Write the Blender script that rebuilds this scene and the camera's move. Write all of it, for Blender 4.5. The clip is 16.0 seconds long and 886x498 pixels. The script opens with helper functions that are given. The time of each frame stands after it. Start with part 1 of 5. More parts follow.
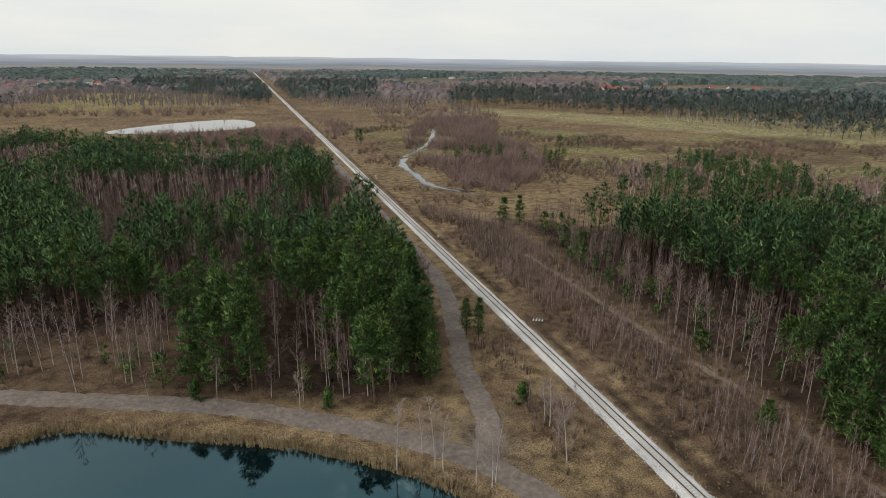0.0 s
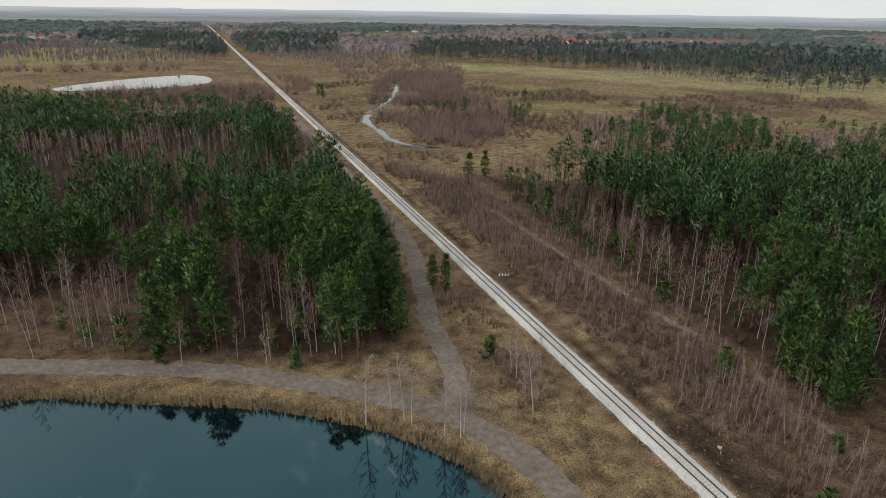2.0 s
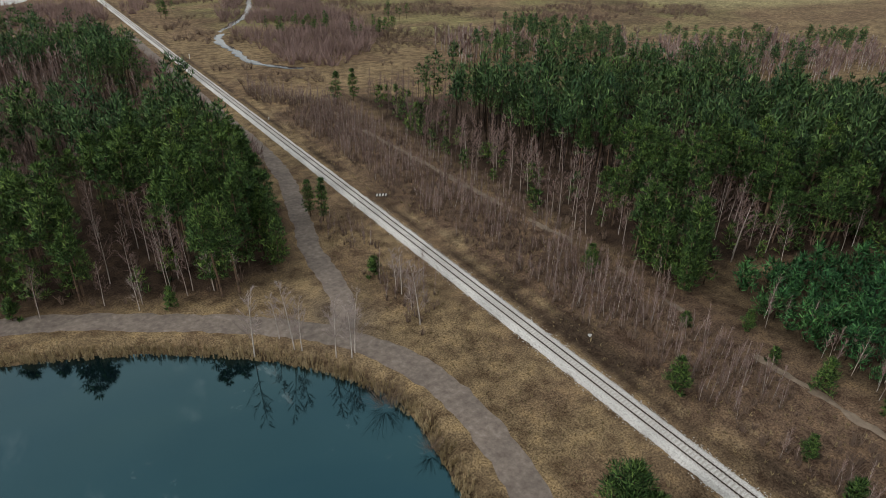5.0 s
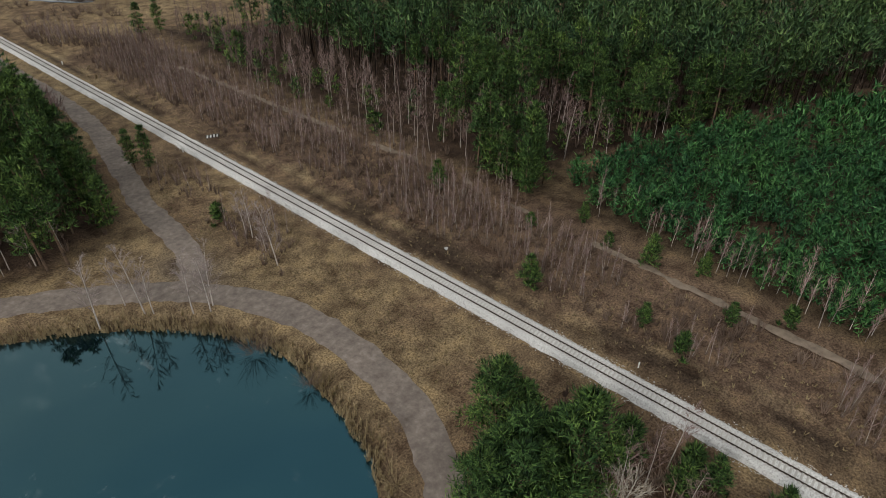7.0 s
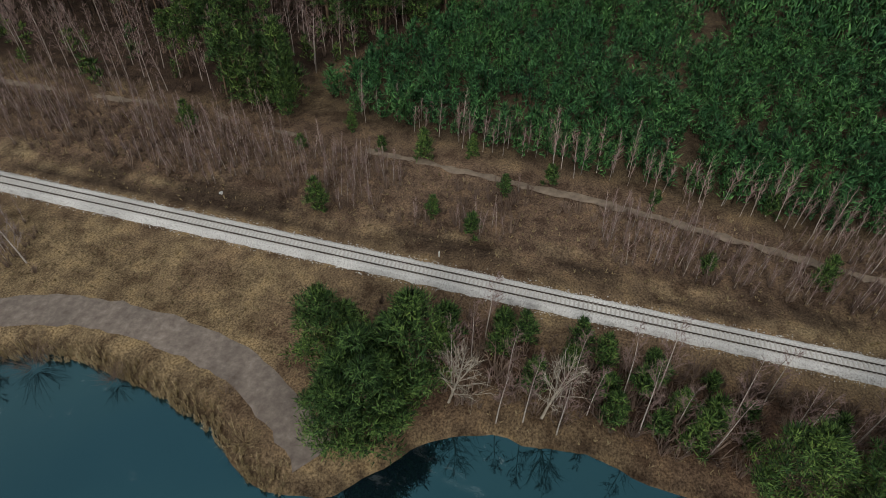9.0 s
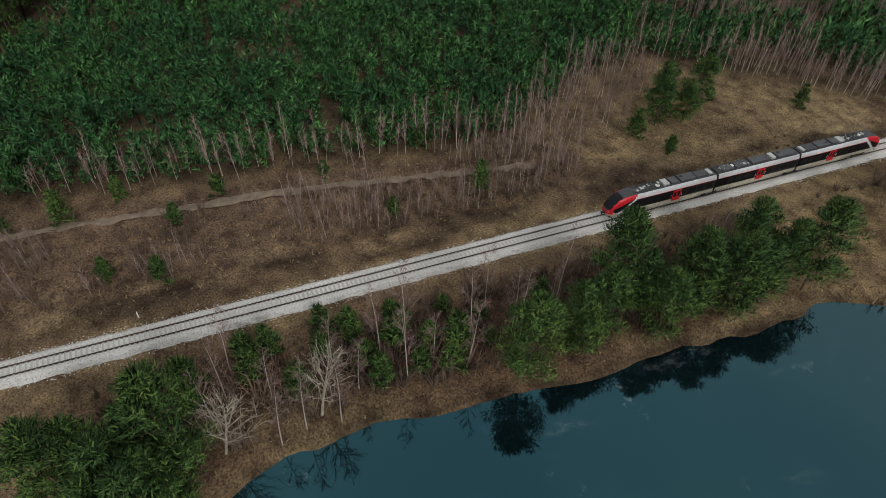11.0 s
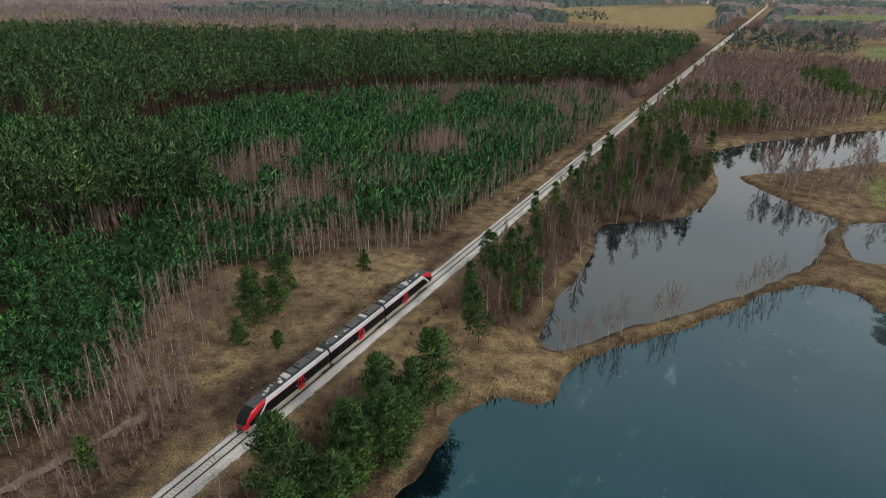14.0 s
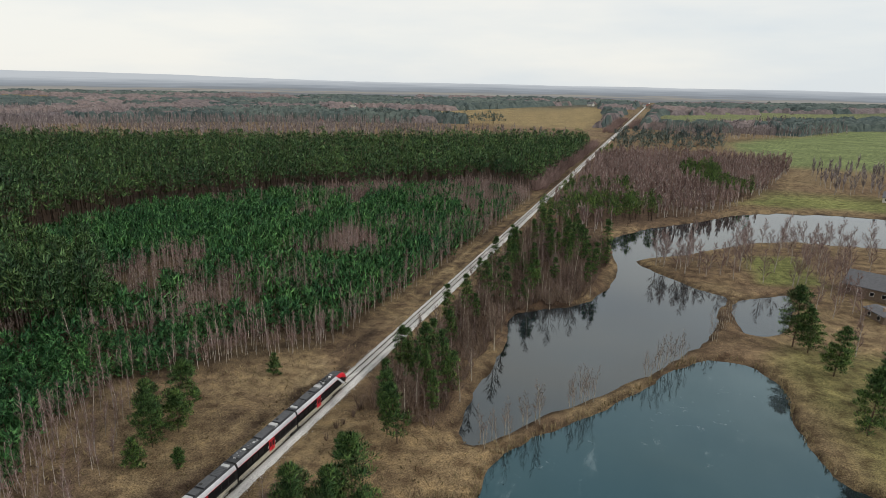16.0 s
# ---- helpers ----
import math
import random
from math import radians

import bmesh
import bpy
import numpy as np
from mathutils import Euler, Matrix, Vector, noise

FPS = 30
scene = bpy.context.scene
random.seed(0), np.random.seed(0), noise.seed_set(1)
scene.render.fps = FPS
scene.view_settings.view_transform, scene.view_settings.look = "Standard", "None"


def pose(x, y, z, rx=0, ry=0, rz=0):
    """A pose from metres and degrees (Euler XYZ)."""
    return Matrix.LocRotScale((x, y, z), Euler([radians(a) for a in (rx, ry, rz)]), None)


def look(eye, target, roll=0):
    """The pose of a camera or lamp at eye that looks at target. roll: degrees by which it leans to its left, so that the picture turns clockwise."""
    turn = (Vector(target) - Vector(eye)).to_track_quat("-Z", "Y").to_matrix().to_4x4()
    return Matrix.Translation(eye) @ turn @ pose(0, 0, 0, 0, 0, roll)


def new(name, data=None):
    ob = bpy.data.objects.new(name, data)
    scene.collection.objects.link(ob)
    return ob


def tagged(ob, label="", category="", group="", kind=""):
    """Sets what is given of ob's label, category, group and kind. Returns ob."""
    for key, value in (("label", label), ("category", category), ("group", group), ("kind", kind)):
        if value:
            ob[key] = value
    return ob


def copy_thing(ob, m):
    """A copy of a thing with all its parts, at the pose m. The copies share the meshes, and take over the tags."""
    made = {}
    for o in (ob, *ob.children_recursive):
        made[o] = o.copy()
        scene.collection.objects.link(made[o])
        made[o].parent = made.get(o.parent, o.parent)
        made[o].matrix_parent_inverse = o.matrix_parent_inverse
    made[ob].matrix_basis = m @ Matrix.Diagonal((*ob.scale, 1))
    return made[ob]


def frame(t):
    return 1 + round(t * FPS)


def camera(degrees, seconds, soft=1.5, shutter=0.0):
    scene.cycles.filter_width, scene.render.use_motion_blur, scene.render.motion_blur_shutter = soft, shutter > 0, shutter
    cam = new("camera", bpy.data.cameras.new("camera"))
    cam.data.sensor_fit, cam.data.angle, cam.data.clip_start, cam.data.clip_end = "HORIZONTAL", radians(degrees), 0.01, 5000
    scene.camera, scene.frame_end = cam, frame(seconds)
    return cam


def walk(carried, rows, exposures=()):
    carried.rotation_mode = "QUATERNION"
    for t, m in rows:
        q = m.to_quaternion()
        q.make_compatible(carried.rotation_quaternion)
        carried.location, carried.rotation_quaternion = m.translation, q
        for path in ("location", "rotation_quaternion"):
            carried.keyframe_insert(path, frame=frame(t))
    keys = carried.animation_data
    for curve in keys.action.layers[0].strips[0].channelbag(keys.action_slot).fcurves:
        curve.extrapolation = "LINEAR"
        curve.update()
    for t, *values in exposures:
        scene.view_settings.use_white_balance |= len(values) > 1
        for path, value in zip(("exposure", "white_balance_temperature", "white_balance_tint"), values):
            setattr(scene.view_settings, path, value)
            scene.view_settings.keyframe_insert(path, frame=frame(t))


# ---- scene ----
cam = camera(71.3, 16.0, soft=0.6)
PATH = [
    (0, (-61.435, -0.807, 63.437), (-60.844, 1.009, 62.843), 0.7),
    (0.5, (-61.273, -0.572, 63.284), (-60.636, 1.222, 62.672), 0.7),
    (1, (-61.169, -0.342, 63.194), (-60.504, 1.434, 62.556), 0.7),
    (1.5, (-61.167, -0.141, 63.021), (-60.491, 1.615, 62.342), 0.8),
    (2, (-61.018, -0.293, 62.933), (-60.339, 1.444, 62.211), 0.8),
    (2.5, (-61.053, -0.488, 62.775), (-60.366, 1.228, 62.011), 1.0),
    (3, (-61.257, -0.583, 62.816), (-60.539, 1.103, 62.013), 1.0),
    (5.5, (-60.911, -0.572, 62.432), (-59.857, 0.808, 61.44), 1.2),
    (6, (-60.881, -0.573, 62.585), (-59.751, 0.709, 61.545), 1.2),
    (6.5, (-61.035, -0.666, 62.437), (-59.833, 0.507, 61.351), 1.2),
    (7, (-60.908, -0.791, 62.548), (-59.657, 0.273, 61.406), 1.0),
    (7.5, (-60.826, -0.897, 62.666), (-59.525, 0.029, 61.461), 0.9),
    (8, (-60.947, -0.88, 62.742), (-59.6, -0.124, 61.471), 0.9),
    (10.5, (-59.854, 1.882, 63.92), (-58.444, 1.583, 62.534), 2.0),
    (11, (-59.769, 1.764, 64.022), (-58.431, 1.197, 62.647), 2.1),
    (11.5, (-59.692, 1.364, 64.429), (-58.426, 0.53, 63.124), 2.1),
    (12, (-59.969, 0.674, 65.18), (-58.822, -0.413, 63.955), 1.8),
    (12.5, (-60.043, 0.415, 64.991), (-59.002, -0.867, 63.863), 1.5),
    (13, (-59.882, 0.335, 64.844), (-58.96, -1.111, 63.814), 1.5),
    (13.5, (-60.087, 0.308, 64.695), (-59.202, -1.228, 63.769), 1.3),
    (14, (-60.032, 0.23, 64.847), (-59.193, -1.392, 64.031), 1.2),
    (14.5, (-59.906, 0.162, 64.959), (-59.126, -1.522, 64.213), 1.3),
    (15, (-59.947, 0.34, 65.015), (-59.209, -1.39, 64.335), 1.3),
    (15.5, (-60.101, 0.164, 65.17), (-59.429, -1.622, 64.571), 1.1),
    (16, (-60.567, 0.031, 65.087), (-59.933, -1.792, 64.563), 1.1),
]
walk(cam, [(t, look(eye, target, roll)) for t, eye, target, roll in PATH],
     exposures=[(0, 0.05), (5.5, 0.0), (8, -0.1), (11, -0.2), (13.5, 0.0), (16, 0.1)])

# ---- light ----
SUN_ELEVATION, SUN_AZIMUTH = 36, 268
world = bpy.data.worlds.new("overcast_sky")
scene.world = world
world.use_nodes = True
wt = world.node_tree
wt.nodes.clear()


def wnode(kind, **values):
    n = wt.nodes.new(kind)
    for key, value in values.items():
        n.inputs[key].default_value = value
    return n


sky = wt.nodes.new("ShaderNodeTexSky")
sky.sky_type, sky.sun_disc = "NISHITA", False
sky.sun_elevation, sky.sun_rotation = radians(SUN_ELEVATION), radians(SUN_AZIMUTH)
clear_bg = wnode("ShaderNodeBackground", Strength=0.10)
wt.links.new(sky.outputs[0], clear_bg.inputs["Color"])
wcoord = wt.nodes.new("ShaderNodeTexCoord")
wmap = wnode("ShaderNodeMapping", Scale=(1.0, 1.0, 5.0))
wt.links.new(wcoord.outputs["Generated"], wmap.inputs["Vector"])
cloud = wnode("ShaderNodeTexNoise", Scale=1.6, Detail=5.0, Roughness=0.55)
wt.links.new(wmap.outputs[0], cloud.inputs["Vector"])
cloud_ramp = wt.nodes.new("ShaderNodeValToRGB")
cloud_ramp.color_ramp.elements[0].position, cloud_ramp.color_ramp.elements[1].position = 0.36, 0.64
cloud_ramp.color_ramp.elements[0].color = (0.74, 0.79, 0.82, 1)
cloud_ramp.color_ramp.elements[1].color = (0.92, 0.91, 0.86, 1)
wt.links.new(cloud.outputs["Fac"], cloud_ramp.inputs["Fac"])
cloud_bg = wnode("ShaderNodeBackground", Strength=0.95)
wt.links.new(cloud_ramp.outputs[0], cloud_bg.inputs["Color"])
wmix = wnode("ShaderNodeMixShader", Fac=0.92)
wt.links.new(clear_bg.outputs[0], wmix.inputs[1])
wt.links.new(cloud_bg.outputs[0], wmix.inputs[2])
wout = wt.nodes.new("ShaderNodeOutputWorld")
wt.links.new(wmix.outputs[0], wout.inputs["Surface"])

sun = new("sun", bpy.data.lights.new("sun", "SUN"))
sun.data.energy, sun.data.angle, sun.data.color = 1.5, radians(14), (1.0, 0.975, 0.935)
az, el = radians(SUN_AZIMUTH), radians(SUN_ELEVATION)
sun_way = Vector((math.sin(az) * math.cos(el), math.cos(az) * math.cos(el), math.sin(el)))
sun.matrix_world = look(sun_way * 400, (0, 0, 0))

# ---- materials ----


class Mat:
    """A node material with short-hands for noise and colour mixing."""

    def __init__(self, name, rough=0.8, metal=0.0, ior=1.45):
        self.mat = bpy.data.materials.new(name)
        self.mat.use_nodes = True
        self.t = self.mat.node_tree
        self.bsdf = self.t.nodes["Principled BSDF"]
        self.bsdf.inputs["Roughness"].default_value = rough
        self.bsdf.inputs["Metallic"].default_value = metal
        self.bsdf.inputs["IOR"].default_value = ior

    def node(self, kind, **values):
        n = self.t.nodes.new(kind)
        for key, value in values.items():
            n.inputs[key].default_value = value
        return n

    def link(self, a, b):
        self.t.links.new(a, b)

    def noise(self, scale, detail=3.0, rough=0.55, stretch=None):
        n = self.node("ShaderNodeTexNoise", Scale=scale, Detail=detail, Roughness=rough)
        co = self.node("ShaderNodeTexCoord")
        if stretch:
            m = self.node("ShaderNodeMapping", Scale=stretch)
            self.link(co.outputs["Object"], m.inputs["Vector"])
            self.link(m.outputs[0], n.inputs["Vector"])
        else:
            self.link(co.outputs["Object"], n.inputs["Vector"])
        return n.outputs["Fac"]

    def ramp(self, fac, stops):
        r = self.node("ShaderNodeValToRGB")
        e = r.color_ramp.elements
        while len(e) < len(stops):
            e.new(0.5)
        for n, (at, colour) in enumerate(stops):
            e[n].position, e[n].color = at, (*colour, 1)
        self.link(fac, r.inputs["Fac"])
        return r.outputs["Color"]

    def mix(self, fac, a, b, mode="MIX"):
        m = self.t.nodes.new("ShaderNodeMix")
        m.data_type, m.blend_type = "RGBA", mode
        for at, value in ((0, fac), (6, a), (7, b)):
            if isinstance(value, (float, int)):
                m.inputs[at].default_value = value
            elif isinstance(value, tuple):
                m.inputs[at].default_value = (*value, 1)
            else:
                self.link(value, m.inputs[at])
        return m.outputs[2]

    def colour(self, socket):
        if isinstance(socket, tuple):
            self.bsdf.inputs["Base Color"].default_value = (*socket, 1)
        else:
            self.link(socket, self.bsdf.inputs["Base Color"])
        return self

    def bump(self, fac, strength=0.4, distance=0.05):
        b = self.node("ShaderNodeBump", Strength=strength, Distance=distance)
        self.link(fac, b.inputs["Height"])
        self.link(b.outputs[0], self.bsdf.inputs["Normal"])
        return self

    def rough(self, fac, low, high):
        m = self.node("ShaderNodeMapRange")
        m.inputs["To Min"].default_value, m.inputs["To Max"].default_value = low, high
        self.link(fac, m.inputs["Value"])
        self.link(m.outputs[0], self.bsdf.inputs["Roughness"])
        return self

    def island(self):
        return self.node("ShaderNodeNewGeometry").outputs["Random Per Island"]

    def any_object(self):
        return self.node("ShaderNodeObjectInfo").outputs["Random"]


def leafy(name, dark, mid, light, patch=0.12):
    m = Mat(name, rough=0.75)
    m.bsdf.inputs["Specular IOR Level"].default_value = 0.25
    leaf = m.ramp(m.island(), [(0.0, dark), (0.55, mid), (1.0, light)])
    stand = m.ramp(m.noise(patch, 2.0), [(0.3, (0.55, 0.68, 0.78)), (0.7, (1.25, 1.2, 1.0))])
    tree = m.ramp(m.any_object(), [(0.0, (0.8, 0.86, 0.85)), (1.0, (1.15, 1.1, 1.0))])
    m.colour(m.mix(1.0, m.mix(1.0, leaf, stand, "MULTIPLY"), tree, "MULTIPLY"))
    return m.mat


PINE = leafy("pine_needles", (0.009, 0.026, 0.009), (0.066, 0.128, 0.032), (0.205, 0.300, 0.080))
YOUNG = leafy("young_pine_needles", (0.010, 0.044, 0.016), (0.052, 0.158, 0.056), (0.145, 0.320, 0.115), 0.09)
FOREST = leafy("forest_pine_needles", (0.014, 0.038, 0.017), (0.064, 0.128, 0.050), (0.155, 0.245, 0.098), 0.05)
# far conifers: distance haze is painted in as paler, greyer needles
HAZED_NEEDLES = leafy("needles_with_painted_haze", (0.110, 0.136, 0.136), (0.128, 0.154, 0.152), (0.145, 0.172, 0.168), 0.01)


def barky(name, low, high, scale, stretch=None):
    m = Mat(name, rough=0.85)
    m.bsdf.inputs["Specular IOR Level"].default_value = 0.2
    bark = m.ramp(m.noise(scale, 3.0, stretch=stretch), [(0.35, low), (0.65, high)])
    tree = m.ramp(m.island(), [(0.0, (0.7, 0.7, 0.72)), (1.0, (1.25, 1.2, 1.15))])
    m.colour(m.mix(1.0, bark, tree, "MULTIPLY"))
    return m.mat


WOOD_STEM = barky("wood_stem_bark", (0.09, 0.072, 0.062), (0.25, 0.21, 0.185), 0.8)
# far twigs paled and greyed, haze put into the bark colour
HAZED_TWIG = barky("twigs_with_painted_haze", (0.185, 0.160, 0.165), (0.24, 0.205, 0.205), 0.01)
PINE_BARK = barky("pine_bark", (0.06, 0.045, 0.036), (0.20, 0.135, 0.09), 0.6)
BIRCH_BARK = barky("birch_bark", (0.22, 0.185, 0.165), (0.55, 0.51, 0.465), 1.6, (1, 1, 2.5))
TWIG = barky("bare_birch_twigs", (0.175, 0.122, 0.112), (0.29, 0.21, 0.19), 0.05)
BRUSH = barky("bare_brushwood", (0.115, 0.082, 0.066), (0.225, 0.168, 0.13), 0.08)
GREY_BARK = barky("grey_bark", (0.26, 0.23, 0.185), (0.46, 0.42, 0.35), 1.0)
PALE_BARK = barky("white_birch_bark", (0.32, 0.285, 0.26), (0.58, 0.54, 0.50), 1.6, (1, 1, 2.5))
PALE_TWIG = barky("pale_birch_twigs", (0.24, 0.195, 0.18), (0.38, 0.325, 0.30), 0.3)
REED = barky("dry_reed", (0.24, 0.185, 0.10), (0.40, 0.32, 0.19), 0.15)
TUSSOCK = barky("dry_grass", (0.17, 0.13, 0.075), (0.33, 0.265, 0.15), 0.10)


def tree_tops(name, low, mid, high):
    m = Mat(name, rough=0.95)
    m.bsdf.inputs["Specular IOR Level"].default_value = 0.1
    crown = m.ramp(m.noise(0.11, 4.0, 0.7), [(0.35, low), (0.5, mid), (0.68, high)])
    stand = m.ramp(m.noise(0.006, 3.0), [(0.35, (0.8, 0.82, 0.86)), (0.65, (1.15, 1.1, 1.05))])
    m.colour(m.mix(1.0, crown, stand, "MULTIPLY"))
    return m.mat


# tree tops near the skyline, colours greyed a little as painted haze
HAZED_PINE_TOPS = tree_tops("hazed_pine_tops", (0.06, 0.078, 0.074), (0.085, 0.108, 0.10), (0.125, 0.15, 0.135))
HAZED_BARE_TOPS = tree_tops("hazed_bare_tops", (0.12, 0.10, 0.10), (0.17, 0.14, 0.138), (0.24, 0.20, 0.19))


def ground_material():
    m = Mat("soil_and_grass", rough=0.95)
    m.bsdf.inputs["Specular IOR Level"].default_value = 0.1
    soil = m.node("ShaderNodeVertexColor")
    soil.layer_name = "soil"
    broad = m.ramp(m.noise(0.035, 4.0, 0.6), [(0.3, (0.70, 0.68, 0.66)), (0.7, (1.22, 1.2, 1.12))])
    patchy = m.ramp(m.noise(0.28, 5.0, 0.65), [(0.36, (0.55, 0.51, 0.50)), (0.5, (0.95, 0.95, 0.95)), (0.66, (1.36, 1.33, 1.22))])
    fine = m.noise(3.4, 5.0, 0.75)
    grain = m.ramp(fine, [(0.38, (0.40, 0.37, 0.35)), (0.62, (1.5, 1.48, 1.43))])
    c = m.mix(1.0, soil.outputs["Color"], broad, "MULTIPLY")
    c = m.mix(1.0, c, patchy, "MULTIPLY")
    m.colour(m.mix(1.0, c, grain, "MULTIPLY"))
    m.bump(fine, 0.7, 0.25)
    return m.mat


GROUND = ground_material()


def lumpy(name, stops, scale, rough=0.9, bump=0.3, broad=0.15, stretch=None):
    m = Mat(name, rough=rough)
    fac = m.noise(scale, 5.0, 0.65, stretch)
    wear = m.ramp(m.noise(broad, 3.0), [(0.3, (0.75, 0.74, 0.73)), (0.7, (1.15, 1.14, 1.12))])
    m.colour(m.mix(1.0, m.ramp(fac, stops), wear, "MULTIPLY"))
    if bump:
        m.bump(fac, bump, 0.06)
    return m.mat


ROAD = lumpy("packed_dirt", [(0.3, (0.115, 0.090, 0.075)), (0.55, (0.180, 0.148, 0.126)), (0.75, (0.26, 0.22, 0.19))], 0.9, stretch=(1, 1, 1))
PATHWAY = lumpy("sandy_path", [(0.3, (0.12, 0.09, 0.066)), (0.7, (0.25, 0.195, 0.145))], 0.8)
BALLAST = lumpy("crushed_stone", [(0.30, (0.24, 0.23, 0.22)), (0.5, (0.54, 0.53, 0.52)), (0.7, (0.66, 0.65, 0.635))], 4.5, bump=0.8, broad=0.06)
STAINED = lumpy("rust_stained_stone", [(0.30, (0.10, 0.085, 0.072)), (0.5, (0.20, 0.175, 0.155)), (0.7, (0.34, 0.31, 0.28))], 4.5, bump=0.8, broad=0.06)
CONCRETE = lumpy("sleeper_concrete", [(0.3, (0.36, 0.345, 0.32)), (0.7, (0.52, 0.50, 0.47))], 2.0, broad=0.2)
RAIL = lumpy("rusty_rail", [(0.3, (0.030, 0.022, 0.018)), (0.7, (0.065, 0.045, 0.034))], 1.5, rough=0.6, bump=0.1)
SAND = lumpy("bare_sand", [(0.3, (0.26, 0.22, 0.17)), (0.7, (0.42, 0.37, 0.30))], 0.4)


def water_material(name, tint, low, high, ice, ior=1.85):
    m = Mat(name, rough=0.1, ior=ior)
    m.bsdf.inputs["Specular Tint"].default_value = (*tint, 1)
    film = m.noise(0.022, 5.0, 0.6)
    c = m.ramp(film, [(0.35, (0.0002, 0.001, 0.0015)), (0.68, (0.005, 0.012, 0.016))])
    where = m.ramp(m.noise(0.045, 3.0), [(0.44, (0.0, 0.0, 0.0)), (0.62, (1.0, 1.0, 1.0))])
    scuff = m.ramp(m.noise(0.5, 9.0, 0.78), [(0.60, (0.0, 0.0, 0.0)), (0.76, (ice, ice * 1.05, ice * 1.05))])
    crack = m.ramp(m.noise(0.16, 6.0, 0.7, (1.0, 0.35, 1.0)), [(0.60, (0.0, 0.0, 0.0)), (0.72, (ice * 0.5, ice * 0.55, ice * 0.55))])
    co, axes, south = m.node("ShaderNodeTexCoord"), m.node("ShaderNodeSeparateXYZ"), m.node("ShaderNodeMapRange")
    m.link(co.outputs["Object"], axes.inputs[0])
    m.link(axes.outputs["Y"], south.inputs["Value"])
    for key, value in (("From Min", -75), ("From Max", -165), ("To Min", 0.0), ("To Max", 1.0)):
        south.inputs[key].default_value = value
    milky = m.mix(south.outputs[0], (0.0, 0.0, 0.0), m.ramp(m.noise(0.03, 5.0, 0.65, (1.0, 0.6, 1.0)), [(0.36, (0.055 * ice, 0.073 * ice, 0.086 * ice)), (0.66, (0.28 * ice, 0.33 * ice, 0.35 * ice))]))
    c = m.mix(1.0, c, milky, "ADD")
    m.colour(m.mix(1.0, c, m.mix(1.0, m.mix(1.0, scuff, crack, "ADD"), where, "MULTIPLY"), "ADD"))
    m.rough(film, low, high)
    m.bump(m.noise(0.6, 2.0), 0.03, 0.05)
    return m.mat


WATER = water_material("thin_ice_on_dark_water", (0.22, 0.66, 0.82), 0.01, 0.05, 0.2, 2.05)
OPEN_WATER = water_material("open_dark_water", (0.86, 0.96, 1.0), 0.02, 0.08, 0.03, 1.9)


def paint(name, colour, rough=0.35, metal=0.0, dirt=0.25):
    m = Mat(name, rough=rough, metal=metal)
    grime = m.ramp(m.noise(1.3, 5.0, 0.65), [(0.3, (1 - dirt, 1 - dirt, 1 - dirt)), (0.7, (1.06, 1.05, 1.04))])
    m.colour(m.mix(1.0, colour, grime, "MULTIPLY"))
    m.rough(m.noise(2.2, 3.0), rough * 0.8, min(1.0, rough * 1.5))
    return m.mat


SILVER = paint("silver_grey_paint", (0.56, 0.57, 0.60), 0.4)
BLACK = paint("gloss_black_paint", (0.006, 0.006, 0.007), 0.5)
BLACK.node_tree.nodes["Principled BSDF"].inputs["Specular IOR Level"].default_value = 0.25
RED = paint("signal_red_paint", (0.58, 0.016, 0.030), 0.32)
CREAM = paint("pale_beige_paint", (0.50, 0.47, 0.38), 0.5, dirt=0.4)
ROOF = paint("dark_grey_roof_paint", (0.055, 0.057, 0.062), 0.6, dirt=0.35)
UNIT = paint("roof_box_grey", (0.075, 0.077, 0.083), 0.55, dirt=0.35)
PALE = paint("pale_grey_box", (0.42, 0.42, 0.42), 0.5)
STEEL = paint("dark_steel", (0.035, 0.033, 0.032), 0.6, 0.3)
WHITE = paint("white_paint", (0.78, 0.78, 0.75), 0.6)
GLASS = paint("tinted_glass", (0.007, 0.008, 0.010), 0.3, dirt=0.1)
GLASS.node_tree.nodes["Principled BSDF"].inputs["Specular IOR Level"].default_value = 0.2
LENS = paint("lamp_lens", (0.75, 0.76, 0.74), 0.15, dirt=0.1)
RUBBER = paint("rubber_bellows", (0.02, 0.02, 0.021), 0.8)
PLASTER = paint("pale_plaster", (0.66, 0.63, 0.57), 0.85)
BRICK = paint("brown_plaster", (0.36, 0.28, 0.22), 0.9)
TILE = paint("red_roof_tiles", (0.30, 0.09, 0.06), 0.8)
SLATE = paint("grey_roof_sheet", (0.13, 0.13, 0.14), 0.7)
TIMBER = paint("weathered_wood", (0.17, 0.125, 0.09), 0.9)

# ---- mesh helpers ----
rng = np.random.default_rng(7)


def arrays_mesh(name, v, f, mats, mi=None, smooth=False, normals=None):
    me = bpy.data.meshes.new(name)
    v, f = np.asarray(v, np.float32), np.asarray(f, np.int32)
    k = f.shape[1]
    me.vertices.add(len(v))
    me.vertices.foreach_set("co", v.ravel())
    me.loops.add(f.size)
    me.loops.foreach_set("vertex_index", f.ravel())
    me.polygons.add(len(f))
    me.polygons.foreach_set("loop_start", np.arange(0, f.size, k, dtype=np.int32))
    if mi is not None:
        me.polygons.foreach_set("material_index", np.asarray(mi, np.int32))
    me.polygons.foreach_set("use_smooth", np.full(len(f), smooth or normals is not None))
    for m in mats:
        me.materials.append(m)
    me.update(calc_edges=True)
    if normals is not None:
        me.normals_split_custom_set_from_vertices(np.asarray(normals, np.float32))
    return me


